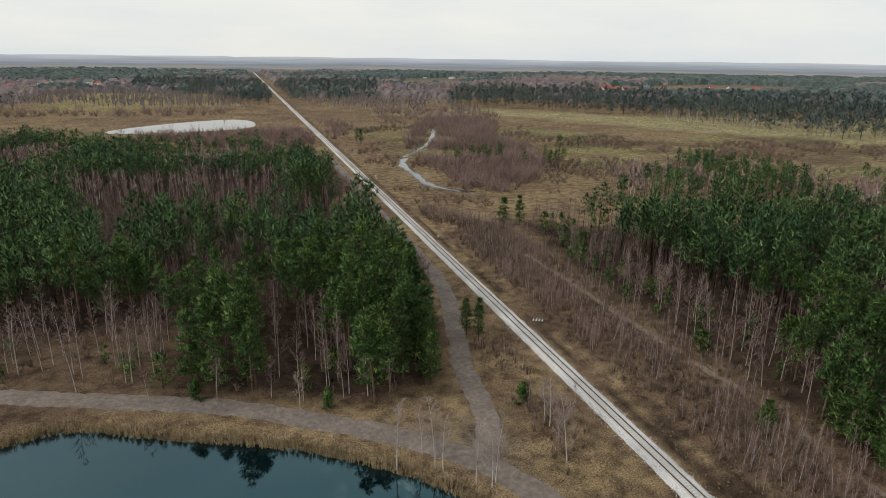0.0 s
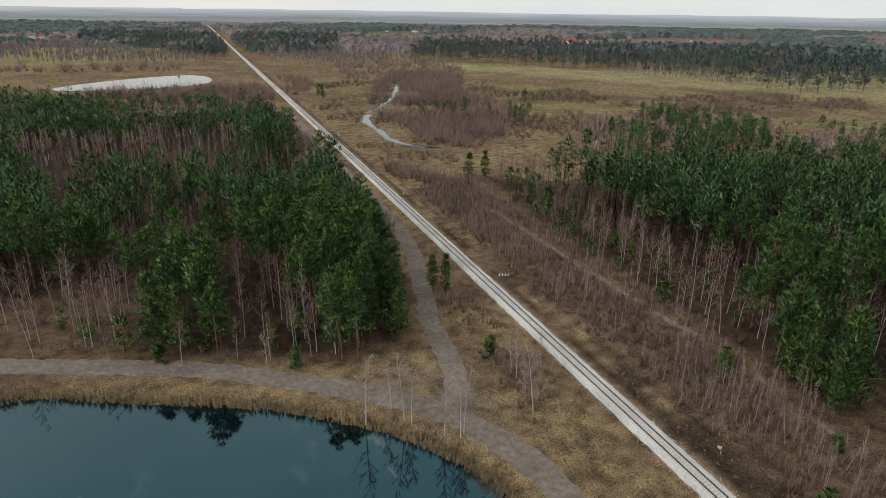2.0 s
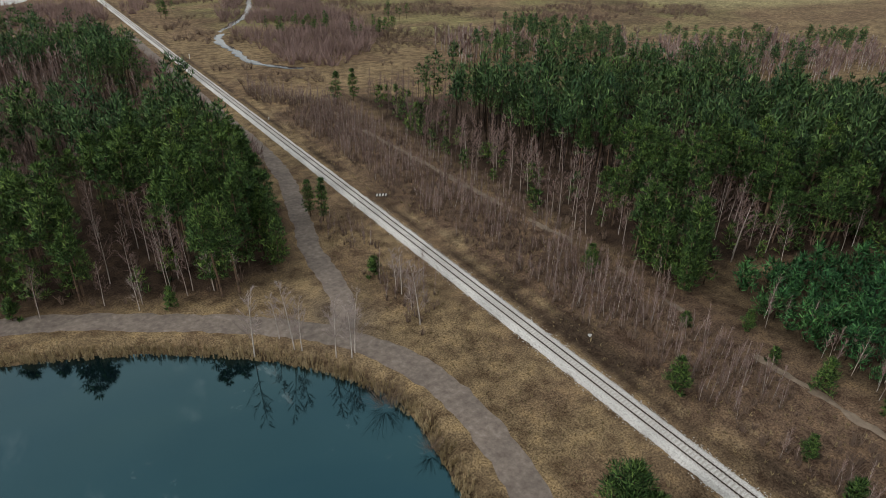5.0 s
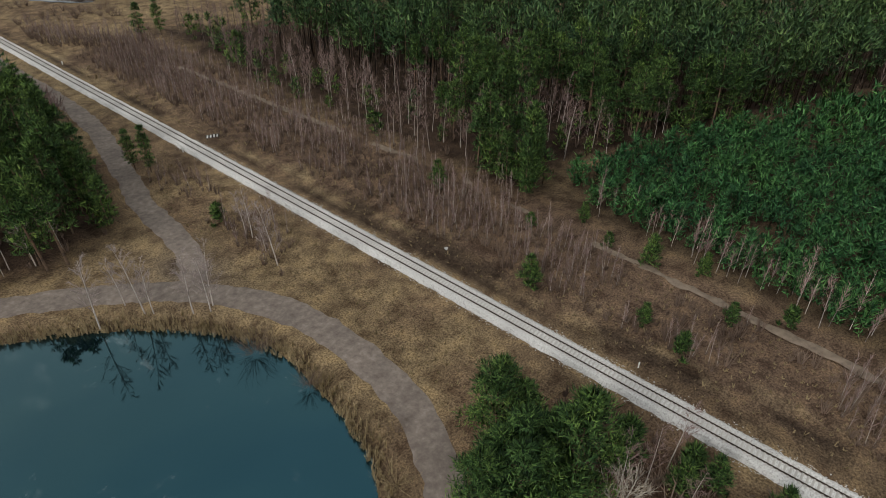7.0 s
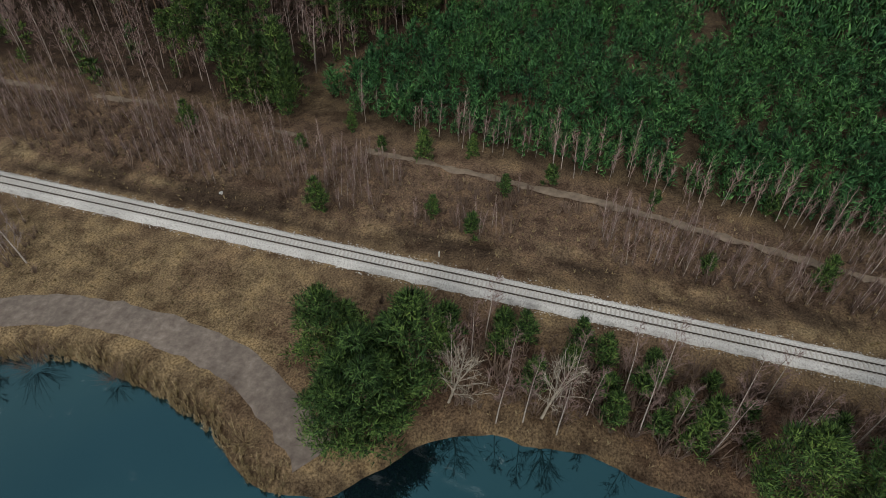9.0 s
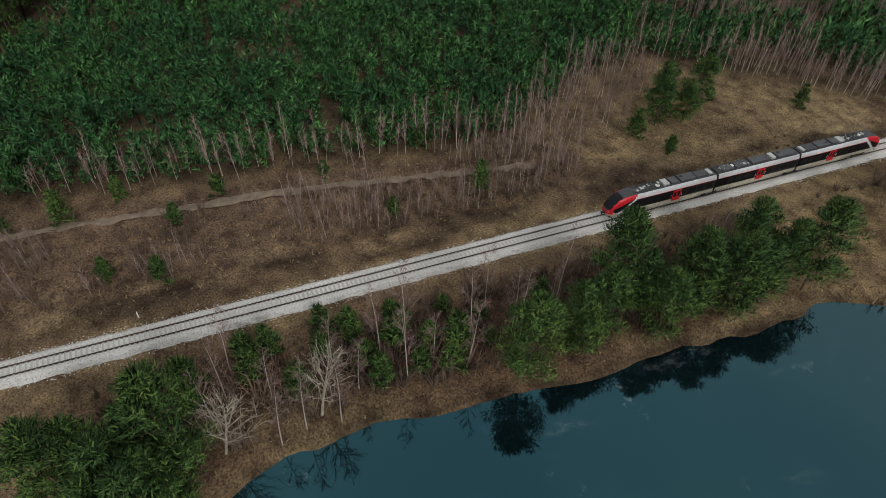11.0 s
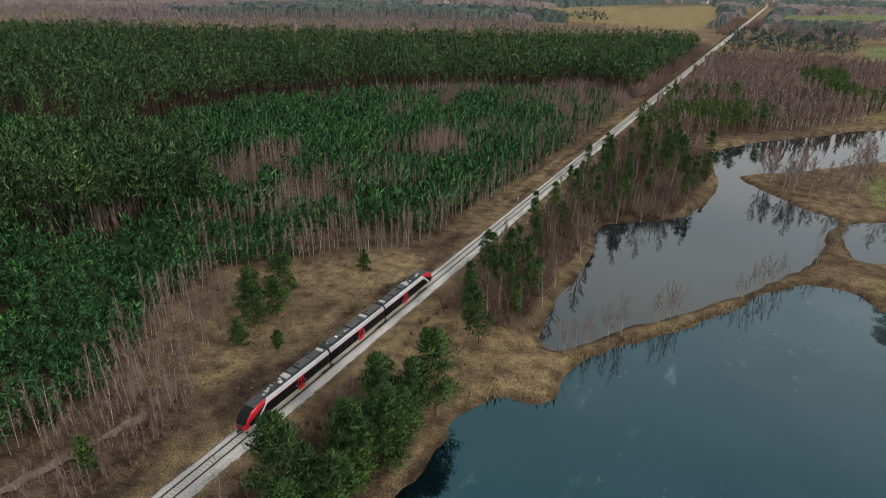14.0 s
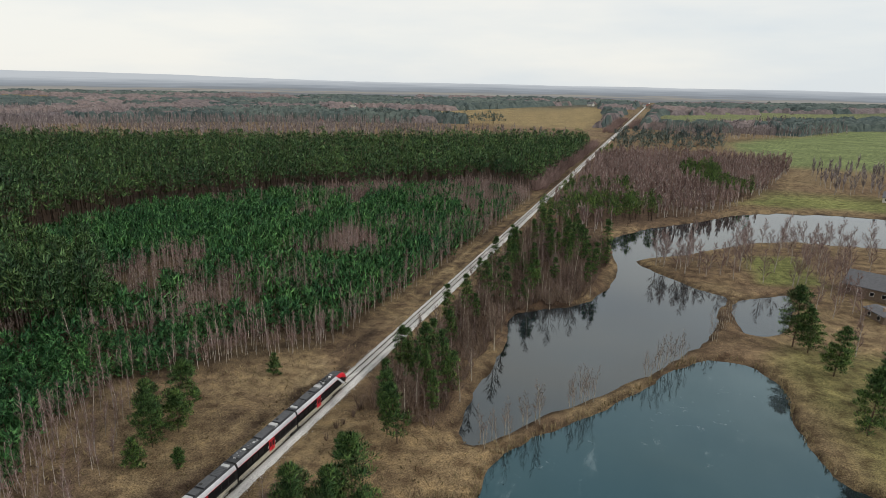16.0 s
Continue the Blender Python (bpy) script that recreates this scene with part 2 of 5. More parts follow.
def stuff(name, v, f, mats, mi, label, category, normals=None):
    return tagged(new(name, arrays_mesh(name, v, f, mats, mi, normals=normals)), label, category, kind="stuff")


def part(name, bm, material, parent, label="", smooth=False):
    me = bpy.data.meshes.new(name)
    bm.to_mesh(me)
    bm.free()
    for m in material if isinstance(material, (list, tuple)) else (material,):
        me.materials.append(m)
    if smooth:
        for p in me.polygons:
            p.use_smooth = True
    ob = new(name, me)
    ob.parent = parent
    return tagged(ob, label)


def box(bm, x, y, z, sx, sy, sz, bevel=0.0, turn=0.0):
    """A box by its centre and full sizes; bevelled edges."""
    m = pose(x, y, z, 0, 0, turn) @ Matrix.Diagonal((sx, sy, sz, 1))
    r = bmesh.ops.create_cube(bm, size=1.0, matrix=m)
    if bevel:
        es = list({e for v in r["verts"] for e in v.link_edges})
        bmesh.ops.bevel(bm, geom=es, offset=bevel, segments=1, affect="EDGES")
    return bm


def rod(bm, a, b, r, sides=8):
    a, b = Vector(a), Vector(b)
    m = Matrix.Translation((a + b) / 2) @ (b - a).to_track_quat("Z", "Y").to_matrix().to_4x4()
    bmesh.ops.create_cone(bm, cap_ends=True, segments=sides, radius1=r, radius2=r, depth=(b - a).length, matrix=m)
    return bm


def thing(name, label, category, m=None, group=""):
    e = new(name)
    if m is not None:
        e.matrix_basis = m
    return tagged(e, label, category, group)


# ---- plan ----
def smooth_line(points, closed=False, per=6):
    """A Catmull-Rom line through the points."""
    p = np.array(points, float)
    n = len(p)
    out = []
    for i in range(n if closed else n - 1):
        q = [p[(i + k) % n] if closed else p[min(max(i + k, 0), n - 1)] for k in (-1, 0, 1, 2)]
        for s in np.linspace(0, 1, per, endpoint=False):
            out.append(0.5 * (2 * q[1] + (q[2] - q[0]) * s + (2 * q[0] - 5 * q[1] + 4 * q[2] - q[3]) * s**2 + (3 * q[1] - q[0] - 3 * q[2] + q[3]) * s**3))
    if not closed:
        out.append(p[-1])
    return np.array(out)


def inside(poly, x, y):
    poly = np.asarray(poly, float)
    hit = np.zeros(np.shape(x), bool)
    for (x0, y0), (x1, y1) in zip(poly, np.roll(poly, -1, 0)):
        if y0 != y1:
            hit ^= ((y0 > y) != (y1 > y)) & (x < (x1 - x0) * (y - y0) / (y1 - y0) + x0)
    return hit


def line_distance(line, x, y, closed=False):
    line = np.asarray(line, float)
    d = np.full(np.shape(x), 1e9)
    for a, b in zip(line if closed else line[:-1], np.roll(line, -1, 0) if closed else line[1:]):
        w = b - a
        s = np.clip(((x - a[0]) * w[0] + (y - a[1]) * w[1]) / (w @ w + 1e-9), 0, 1)
        d = np.minimum(d, np.hypot(x - a[0] - s * w[0], y - a[1] - s * w[1]))
    return d


def signed(poly, x, y):
    """Distance to a closed outline, negative inside."""
    return np.where(inside(poly, x, y), -1, 1) * line_distance(poly, x, y, True)


def lattice(x, y, size, seed=0):
    """Smooth value noise, 0 to 1."""
    x, y = np.asarray(x, float) / size, np.asarray(y, float) / size
    i, j = np.floor(x).astype(np.int64), np.floor(y).astype(np.int64)
    u, v = x - i, y - j
    u, v = u * u * (3 - 2 * u), v * v * (3 - 2 * v)

    def h(a, b):
        n = (a * 374761393 + b * 668265263 + seed * 974711) & 0x7FFFFFFF
        n = ((n ^ (n >> 13)) * 1274126177) & 0x7FFFFFFF
        return ((n ^ (n >> 16)) & 0xFFFF) / 65535.0

    return (h(i, j) * (1 - u) + h(i + 1, j) * u) * (1 - v) + (h(i, j + 1) * (1 - u) + h(i + 1, j + 1) * u) * v


LAKE = smooth_line([(-23, 8), (-22, 2), (-22, -8), (-23, -15), (-24, -26), (-25, -34), (-25, -45), (-26, -55), (-26.5, -65), (-25.5, -72), (-28, -78),
                    (-31, -81.5), (-35, -82), (-38, -85), (-37, -93), (-41, -102), (-49, -113), (-58, -126), (-67, -143), (-75, -154), (-82, -157), (-88, -155),
                    (-92, -146), (-92, -132), (-93, -122), (-98, -110), (-122, -98), (-145, -50), (-148, 20), (-135, 80), (-118, 104), (-105, 108), (-94, 109.5),
                    (-82, 104), (-68, 98), (-56, 92), (-47, 86), (-39, 79.5), (-33, 72), (-30, 67), (-28, 62), (-27, 56), (-27.5, 49), (-29, 42), (-31, 35), (-35, 28), (-34, 19), (-27, 13)], True, 4)
BACK_LAKE = smooth_line([(-29, -103), (-27, -117), (-27.5, -132), (-27, -150), (-24, -166), (-32, -176), (-42, -185), (-48, -202), (-50, -226), (-45, -258), (-44, -274),
                         (-59, -304), (-80, -327), (-104, -358), (-131, -374), (-175, -377), (-215, -350), (-190, -318), (-156, -306), (-119, -301), (-100, -290), (-76, -262),
                         (-58, -246), (-57, -239), (-67, -226), (-78, -214.5), (-86, -209), (-82.5, -196), (-81, -182), (-78, -170), (-70, -154.5), (-61, -138), (-52, -125.5), (-43, -113), (-37, -103.5), (-32, -98.5)], True, 4)
POOL = smooth_line([(-88, -206), (-97, -214), (-105, -220), (-104, -205), (-98, -184), (-93, -178), (-87.5, -179), (-86, -192)], True, 4)
TRACK_ROAD = smooth_line([(-150, 141), (-111, 125.5), (-89, 117), (-68, 108.5), (-54, 100), (-42, 92), (-31, 82.5), (-25, 74), (-21.5, 66), (-20, 56), (-20.3, 47), (-22, 38), (-25.5, 30), (-31, 22)])
SIDE_ROAD = smooth_line([(-27, 81), (-23.5, 88), (-22, 95), (-21, 104), (-20, 112), (-16, 128), (-9, 165), (-8.5, 230), (-8, 420)])
EAST_PATH = smooth_line([(27, 180), (28, 139), (29, 102), (30.5, 76), (27.5, 54), (27.2, 36), (26, 18), (24, -7), (21, -26), (17, -50)])
RIVER = smooth_line([(110, 560), (80, 470), (59, 429), (40, 393), (31, 365), (30, 333), (29, 305), (36, 288), (48, 276)])
FAR_POND = smooth_line([(-168, 590), (-127, 640), (-75, 672), (-51, 650), (-54, 592), (-105, 568), (-158, 566)], True, 4)

WEST_WOOD = [(-111, 129), (-89, 121), (-68, 112), (-48, 104), (-38, 101), (-28, 104), (-22, 122), (-20.5, 138), (-21, 163), (-22, 212), (-25, 296), (-29, 380), (-38, 420), (-120, 425), (-190, 470), (-280, 560), (-420, 560), (-420, 150), (-160, 150)]
EAST_WOOD = [(31, 56), (44, 57), (60, 55), (73, 49), (99, 39), (150, 14), (230, -20), (300, -50), (320, 20), (230, 50), (190, 85), (150, 125), (135, 160), (110, 185), (75, 200), (45, 215), (34, 160), (33, 110)]
PLANTATION = [(37, 53), (34, 30), (30, 2), (27, -27), (24, -44), (30, -58), (40, -72), (44, -92), (31, -108), (14, -124), (11, -167), (9, -215), (8, -300), (8, -356), (46, -382), (88, -340), (143, -300), (181, -232), (176, -165), (300, -140), (320, -60), (150, 13), (99, 38), (60, 54), (45, 56)]
SOUTH_WOOD = [(178, -159), (183, -232), (143, -302), (88, -342), (48, -384), (12, -372), (7, -458), (10, -665), (135, -588), (240, -508), (355, -450), (490, -390), (600, -330), (600, -220), (330, -130)]
SOUTH_BIRCH = [(-9, -270), (-9, -590), (-60, -604), (-165, -596), (-160, -560), (-120, -420), (-98, -364), (-76, -334), (-52, -306), (-36, -276)]
BANK = [(-6, 24), (-20, 22), (-24, 15), (-20, 8), (-19, -10), (-21, -30), (-22, -66), (-12, -72), (-6, -72)]
BANK_SOUTH = [(-6, -100), (-24, -100), (-24, -160), (-30, -172), (-40, -182), (-45, -210), (-46, -240), (-40, -268), (-8, -268)]
NEAR = np.array((-60.5, 0.0))


def rise(x, y):
    """Height of the land: flat, with very gentle swells far off."""
    r = np.hypot(np.asarray(x, float) + 60, y)
    return np.clip((r - 1500) / 1000, 0, 1) * 7 * (lattice(x, y, 700, 3) - 0.35)


def scatter(poly, step, seed, keep=1.0):
    """Jittered places about step apart inside an outline, off the rails and roads."""
    g = np.random.default_rng(seed)
    p = np.asarray(poly, float)
    x, y = np.meshgrid(np.arange(p[:, 0].min(), p[:, 0].max(), step), np.arange(p[:, 1].min(), p[:, 1].max(), step))
    x, y = (c.ravel() + g.uniform(-0.48, 0.48, c.size) * step for c in (x, y))
    ok = inside(p, x, y) & (g.random(x.size) < keep) & (np.abs(x) > 4.5)
    return np.stack([x[ok], y[ok]], 1)


def clear_of(p, line, gap):
    return p[line_distance(line, p[:, 0], p[:, 1]) > gap]


# ---- ground ----
def steps(stops):
    """Grid lines from (start, spacing) stops."""
    out = [stops[0][0]]
    for (a, s), (b, _) in zip(stops, stops[1:]):
        n = max(1, round((b - a) / s))
        out += list(np.linspace(a, b, n + 1)[1:])
    return np.array(out)


gx = steps([(-5200, 400), (-1600, 100), (-600, 25), (-230, 5), (-155, 1.7), (40, 4), (160, 12), (420, 40), (1200, 120), (2400, 400), (5200, 0)])
gy = steps([(-5200, 400), (-2400, 120), (-1200, 40), (-420, 6), (-280, 1.8), (130, 4), (260, 12), (700, 30), (1500, 120), (2600, 400), (5200, 0)])
GX, GY = np.meshgrid(gx, gy)
GZ = rise(GX, GY)
close = (np.hypot(GX + 60, GY) < 480)
cx, cy = GX[close], GY[close]
shore = np.minimum(np.minimum(signed(LAKE, cx, cy), signed(BACK_LAKE, cx, cy)), signed(POOL, cx, cy))
shore = shore + 1.3 * (lattice(cx, cy, 3.2, 5) - 0.5) + 0.8 * (lattice(cx, cy, 9, 6) - 0.5)
road_gap = np.minimum(np.minimum(line_distance(TRACK_ROAD, cx, cy), line_distance(SIDE_ROAD, cx, cy)), np.abs(cx))
lumps = (lattice(cx, cy, 5, 1) - 0.5) * 0.35 + (lattice(cx, cy, 17, 2) - 0.5) * 0.5
lumps *= np.clip((road_gap - 4) / 5, 0, 1)
bank = np.clip(shore / 2.4, -1, 1)
GZ[close] = np.where(bank < 1, -1.0 + bank * 1.0 + np.where(bank > 0, lumps * bank, 0), lumps)
shore_full = np.full(GX.shape, 99.0)
shore_full[close] = shore

# the wood floor is leaf litter, darkened in colour for shade under the crowns
STRAW, DRY, SHADED_LITTER = (0.208, 0.158, 0.100), (0.150, 0.105, 0.074), (0.052, 0.036, 0.028)
MARSH, LAWN, FIELD, EARTH = (0.27, 0.245, 0.145), (0.17, 0.185, 0.075), (0.17, 0.215, 0.10), (0.048, 0.035, 0.027)
SOIL = np.ones((*GX.shape, 4))
SOIL[..., :3] = STRAW
mottle = lattice(GX, GY, 26, 11) * 0.6 + lattice(GX, GY, 7, 12) * 0.4


def dye(weight, colour):
    w = np.clip(weight, 0, 1)[..., None]
    SOIL[..., :3] = SOIL[..., :3] * (1 - w) + np.array(colour) * w


dye(np.clip((mottle - 0.42) * 5, 0, 1) * 0.7, DRY)
# soil of the woods and lake bank includes painted shade between the trees
for poly, colour, soft in ((WEST_WOOD, SHADED_LITTER, 5), (EAST_WOOD, SHADED_LITTER, 5), (PLANTATION, (0.085, 0.064, 0.044), 4), (SOUTH_WOOD, SHADED_LITTER, 8), (SOUTH_BIRCH, (0.12, 0.085, 0.065), 6), (BANK, (0.088, 0.057, 0.043), 4), (BANK_SOUTH, (0.092, 0.062, 0.047), 4), ([(8, -50), (26, -40), (34, -62), (44, -78), (40, -92), (30, -80), (18, -62)], (0.13, 0.095, 0.07), 5),
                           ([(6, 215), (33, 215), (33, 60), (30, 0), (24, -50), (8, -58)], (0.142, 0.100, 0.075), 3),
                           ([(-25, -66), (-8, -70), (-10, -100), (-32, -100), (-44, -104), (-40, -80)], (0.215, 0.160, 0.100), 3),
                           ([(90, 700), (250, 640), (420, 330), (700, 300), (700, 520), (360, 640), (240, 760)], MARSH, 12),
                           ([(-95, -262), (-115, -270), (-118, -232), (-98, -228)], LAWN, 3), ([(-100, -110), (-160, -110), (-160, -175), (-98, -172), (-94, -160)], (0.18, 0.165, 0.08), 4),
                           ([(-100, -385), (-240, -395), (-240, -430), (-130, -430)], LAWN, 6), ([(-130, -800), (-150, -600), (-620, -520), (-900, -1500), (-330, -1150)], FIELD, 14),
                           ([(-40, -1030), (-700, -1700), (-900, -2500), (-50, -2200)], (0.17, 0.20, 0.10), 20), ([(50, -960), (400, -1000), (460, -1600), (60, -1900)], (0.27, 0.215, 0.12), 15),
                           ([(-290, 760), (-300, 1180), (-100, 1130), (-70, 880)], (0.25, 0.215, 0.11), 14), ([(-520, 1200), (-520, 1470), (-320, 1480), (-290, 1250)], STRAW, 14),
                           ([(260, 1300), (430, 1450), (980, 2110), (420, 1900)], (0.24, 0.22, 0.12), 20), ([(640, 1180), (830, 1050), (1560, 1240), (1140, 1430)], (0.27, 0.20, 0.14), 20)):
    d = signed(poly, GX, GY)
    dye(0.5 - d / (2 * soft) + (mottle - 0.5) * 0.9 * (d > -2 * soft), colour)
dye(np.clip((-72 - GX) / 12, 0, 1) * np.clip((GY - 108) / 6, 0, 1) * np.clip((158 - GY) / 15, 0, 1) * (0.4 + mottle), (0.14, 0.100, 0.072))
meadow = signed([(60, 330), (330, 240), (450, 340), (400, 420), (220, 500), (140, 620), (30, 560)], GX, GY)
dye(np.clip(0.5 - meadow / 30, 0, 1) * np.clip((lattice(GX * 0.4, GY, 16, 35) - 0.45) * 4, 0, 1) * 0.8, (0.20, 0.195, 0.095))
dye(np.clip(0.5 - meadow / 30, 0, 1) * np.clip((lattice(GX * 0.5, GY, 22, 36) - 0.60) * 6, 0, 1) * 0.8, (0.11, 0.085, 0.055))
far_land = np.clip((np.hypot(GX + 60, GY) - 1500) / 400, 0, 1) * np.clip((lattice(GX, GY, 420, 21) - 0.42) * 6, 0, 1)
dye(far_land * 0.9, (0.095, 0.10, 0.09))
track_gap = np.abs(GX)
streak = lattice(GX * 3.2, GY * 0.35, 5, 33) * 0.6 + lattice(GX * 2, GY * 0.8, 3, 34) * 0.4
verge = np.exp(-((GX - 7.5) / 4.5) ** 2) * (GX > 2.5) * (np.abs(GY) < 240)
dye(verge * np.clip((streak - 0.52) * 7, 0, 1) * 0.85, (0.095, 0.068, 0.050))
dye(verge * np.clip((0.38 - streak) * 7, 0, 1) * 0.7, (0.27, 0.215, 0.14))
dye(np.exp(-((track_gap - 4.6) / 0.9) ** 2) * (GX > 0) * np.clip((lattice(GX, GY, 11, 31) - 0.32) * 4, 0, 1) * 0.9, EARTH)
dye(np.exp(-((GX - 7.4) / 2.2) ** 2) * np.clip((lattice(GX * 1.6, GY, 6, 32) - 0.42) * 6, 0, 1) * 0.95 * (GY < 100) * (GY > -150), EARTH)
dye(np.exp(-(((GX - 10) / 3.2) ** 2 + ((GY + 62) / 6.5) ** 2)) * 1.2, (0.06, 0.043, 0.035))
dye(np.exp(-(((GX - 14) / 2.2) ** 2 + ((GY + 89) / 3.0) ** 2)) * 1.0, (0.08, 0.058, 0.042))
dye(np.exp(-((shore_full - 0.3) / 0.8) ** 2) * 0.9, (0.05, 0.036, 0.027))
dye(np.exp(-(((GX + 26) / 6) ** 2 + ((GY - 84) / 9) ** 2)) * 0.9, (0.145, 0.12, 0.10))

ny, nx = GX.shape
ids = np.arange(nx * ny).reshape(ny, nx)
quads = np.stack([ids[:-1, :-1], ids[:-1, 1:], ids[1:, 1:], ids[1:, :-1]], -1).reshape(-1, 4)
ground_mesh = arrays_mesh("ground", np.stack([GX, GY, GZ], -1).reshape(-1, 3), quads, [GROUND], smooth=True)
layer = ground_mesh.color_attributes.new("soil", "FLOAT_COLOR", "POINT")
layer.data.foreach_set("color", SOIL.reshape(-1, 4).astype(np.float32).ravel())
tagged(new("ground", ground_mesh), "flat winter land of dry grass, leaf litter and bare soil, shade painted under the trees", "ground", kind="structure")

wx, wy = np.meshgrid(np.linspace(-240, -10, 93), np.linspace(-400, 130, 213))
wid = np.arange(wx.size).reshape(wx.shape)
calm = np.where(signed(BACK_LAKE, wx, wy) < signed(LAKE, wx, wy), 1, 0)[:-1, :-1].ravel()
water = new("water", arrays_mesh("water", np.stack([wx, wy, np.full(wx.shape, -1.0)], -1).reshape(-1, 3),
                                 np.stack([wid[:-1, :-1], wid[:-1, 1:], wid[1:, 1:], wid[1:, :-1]], -1).reshape(-1, 4), [WATER, OPEN_WATER], calm))
tagged(water, "dark lake water under a thin film of ice", "lake", kind="structure")


def strip(name, line, width, z, material, label, category, seed=0, ragged=0.35):
    """A road-like ribbon with ragged edges along a line."""
    d = np.gradient(line, axis=0)
    n = np.stack([-d[:, 1], d[:, 0]], 1) / np.hypot(*d.T)[:, None]
    g = np.random.default_rng(seed)
    w = width / 2 + g.uniform(-1, 1, (2, len(line))) * ragged
    rows = []
    for k, zz in ((1.0, 0), (0.8, z), (0.35, z * 0.7), (0, z * 1.1), (-0.35, z * 0.7), (-0.8, z), (-1.0, 0)):
        side = w[0] if k > 0 else w[1]
        p = line + n * (k * side)[:, None]
        rows.append(np.c_[p, rise(p[:, 0], p[:, 1]) + zz])
    v = np.stack(rows, 1)
    a, b = v.shape[:2]
    i = np.arange(a * b).reshape(a, b)
    f = np.stack([i[:-1, :-1], i[1:, :-1], i[1:, 1:], i[:-1, 1:]], -1).reshape(-1, 4)
    return tagged(new(name, arrays_mesh(name, v.reshape(-1, 3), f[:, ::-1], [material], smooth=True)), label, category, kind="structure")


def denser(line, gap=1.5):
    s = np.r_[0, np.cumsum(np.hypot(*np.diff(line, axis=0).T))]
    t = np.arange(0, s[-1], gap)
    return np.stack([np.interp(t, s, line[:, 0]), np.interp(t, s, line[:, 1])], 1)


strip("road", denser(TRACK_ROAD), 5.2, 0.07, ROAD, "packed dirt road beside the lake", "dirt road", 1)
strip("road_side", denser(SIDE_ROAD), 4.6, 0.05, ROAD, "dark dirt track running into the wood beside the railway", "dirt road", 2)
strip("path", denser(EAST_PATH), 1.6, 0.07, PATHWAY, "narrow sandy footpath through dry heath", "footpath", 3, 0.5)
strip("river", denser(RIVER, 4), 4.2, 0.16, OPEN_WATER, "narrow winding stream in the marsh", "stream", 4, 1.2)
fan_v = np.c_[FAR_POND, np.full(len(FAR_POND), 0.12)]
fan = bmesh.new()
fan.faces.new([fan.verts.new(p) for p in fan_v])
tagged(part("far_water", fan, OPEN_WATER, None), "pale pond reflecting the grey sky", "pond", kind="structure")

# the hazy far country: a plain backdrop ring with a slightly uneven skyline
FAR = 2550
ring_n = 360
ra = np.linspace(0, 2 * np.pi, ring_n, endpoint=False)
rx, ry = NEAR[0] + np.sin(ra) * FAR, np.cos(ra) * FAR
south_east = np.exp(-((ra - radians(128)) / 0.30) ** 2)
crest = 56 + 4 * (lattice(ra * 40, ra * 0, 3, 8) - 0.5) + 2.0 * (lattice(ra * 140, ra * 0, 2, 9) - 0.5) + 17 * south_east
bv = np.concatenate([np.stack([rx, ry, np.full(ring_n, -6.0)], 1), np.stack([rx, ry, crest], 1)])
bi = np.arange(ring_n)
bf = np.stack([bi, (bi + 1) % ring_n, (bi + 1) % ring_n + ring_n, bi + ring_n], 1)
hm = Mat("glowing_painted_haze", rough=1.0)
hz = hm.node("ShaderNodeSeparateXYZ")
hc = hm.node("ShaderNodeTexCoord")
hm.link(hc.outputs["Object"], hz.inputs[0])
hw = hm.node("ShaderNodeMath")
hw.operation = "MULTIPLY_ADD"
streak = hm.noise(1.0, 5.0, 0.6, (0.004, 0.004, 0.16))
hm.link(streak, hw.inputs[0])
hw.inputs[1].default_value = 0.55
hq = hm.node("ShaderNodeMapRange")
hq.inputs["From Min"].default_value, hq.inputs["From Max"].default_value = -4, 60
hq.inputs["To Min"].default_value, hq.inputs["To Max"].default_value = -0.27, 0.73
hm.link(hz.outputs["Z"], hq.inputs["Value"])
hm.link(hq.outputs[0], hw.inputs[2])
# haze is painted in these tones, and the ring glows with them
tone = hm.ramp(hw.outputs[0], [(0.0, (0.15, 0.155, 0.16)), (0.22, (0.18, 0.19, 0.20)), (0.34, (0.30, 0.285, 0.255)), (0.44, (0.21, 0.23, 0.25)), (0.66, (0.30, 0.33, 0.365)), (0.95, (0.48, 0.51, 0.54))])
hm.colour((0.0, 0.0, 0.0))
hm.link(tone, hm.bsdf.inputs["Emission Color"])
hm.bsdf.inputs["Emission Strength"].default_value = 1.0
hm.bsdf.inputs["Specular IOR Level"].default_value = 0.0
tagged(new("backdrop", arrays_mesh("backdrop", bv, bf, [hm.mat])), "backdrop of painted blue-grey haze with woods and fields on the skyline", "backdrop", kind="structure")

# ---- plants ----


def tube(points, radii, sides):
    p, r = np.asarray(points, float), np.asarray(radii, float)
    a = np.arange(sides) * 2 * np.pi / sides
    d = np.gradient(p, axis=0)
    d /= np.linalg.norm(d, axis=1)[:, None] + 1e-9
    u = np.cross(d, (0.31, 0.95, 0.05))
    u /= np.linalg.norm(u, axis=1)[:, None] + 1e-9
    w = np.cross(d, u)
    v = p[:, None] + r[:, None, None] * (np.cos(a)[None, :, None] * u[:, None] + np.sin(a)[None, :, None] * w[:, None])
    n = len(p)
    f = []
    for i in range(n - 1):
        for k in range(sides):
            q = (i * sides + k, i * sides + (k + 1) % sides, (i + 1) * sides + (k + 1) % sides, (i + 1) * sides + k)
            f += [(q[0], q[1], q[2]), (q[0], q[2], q[3])]
    return v.reshape(-1, 3), np.array(f)


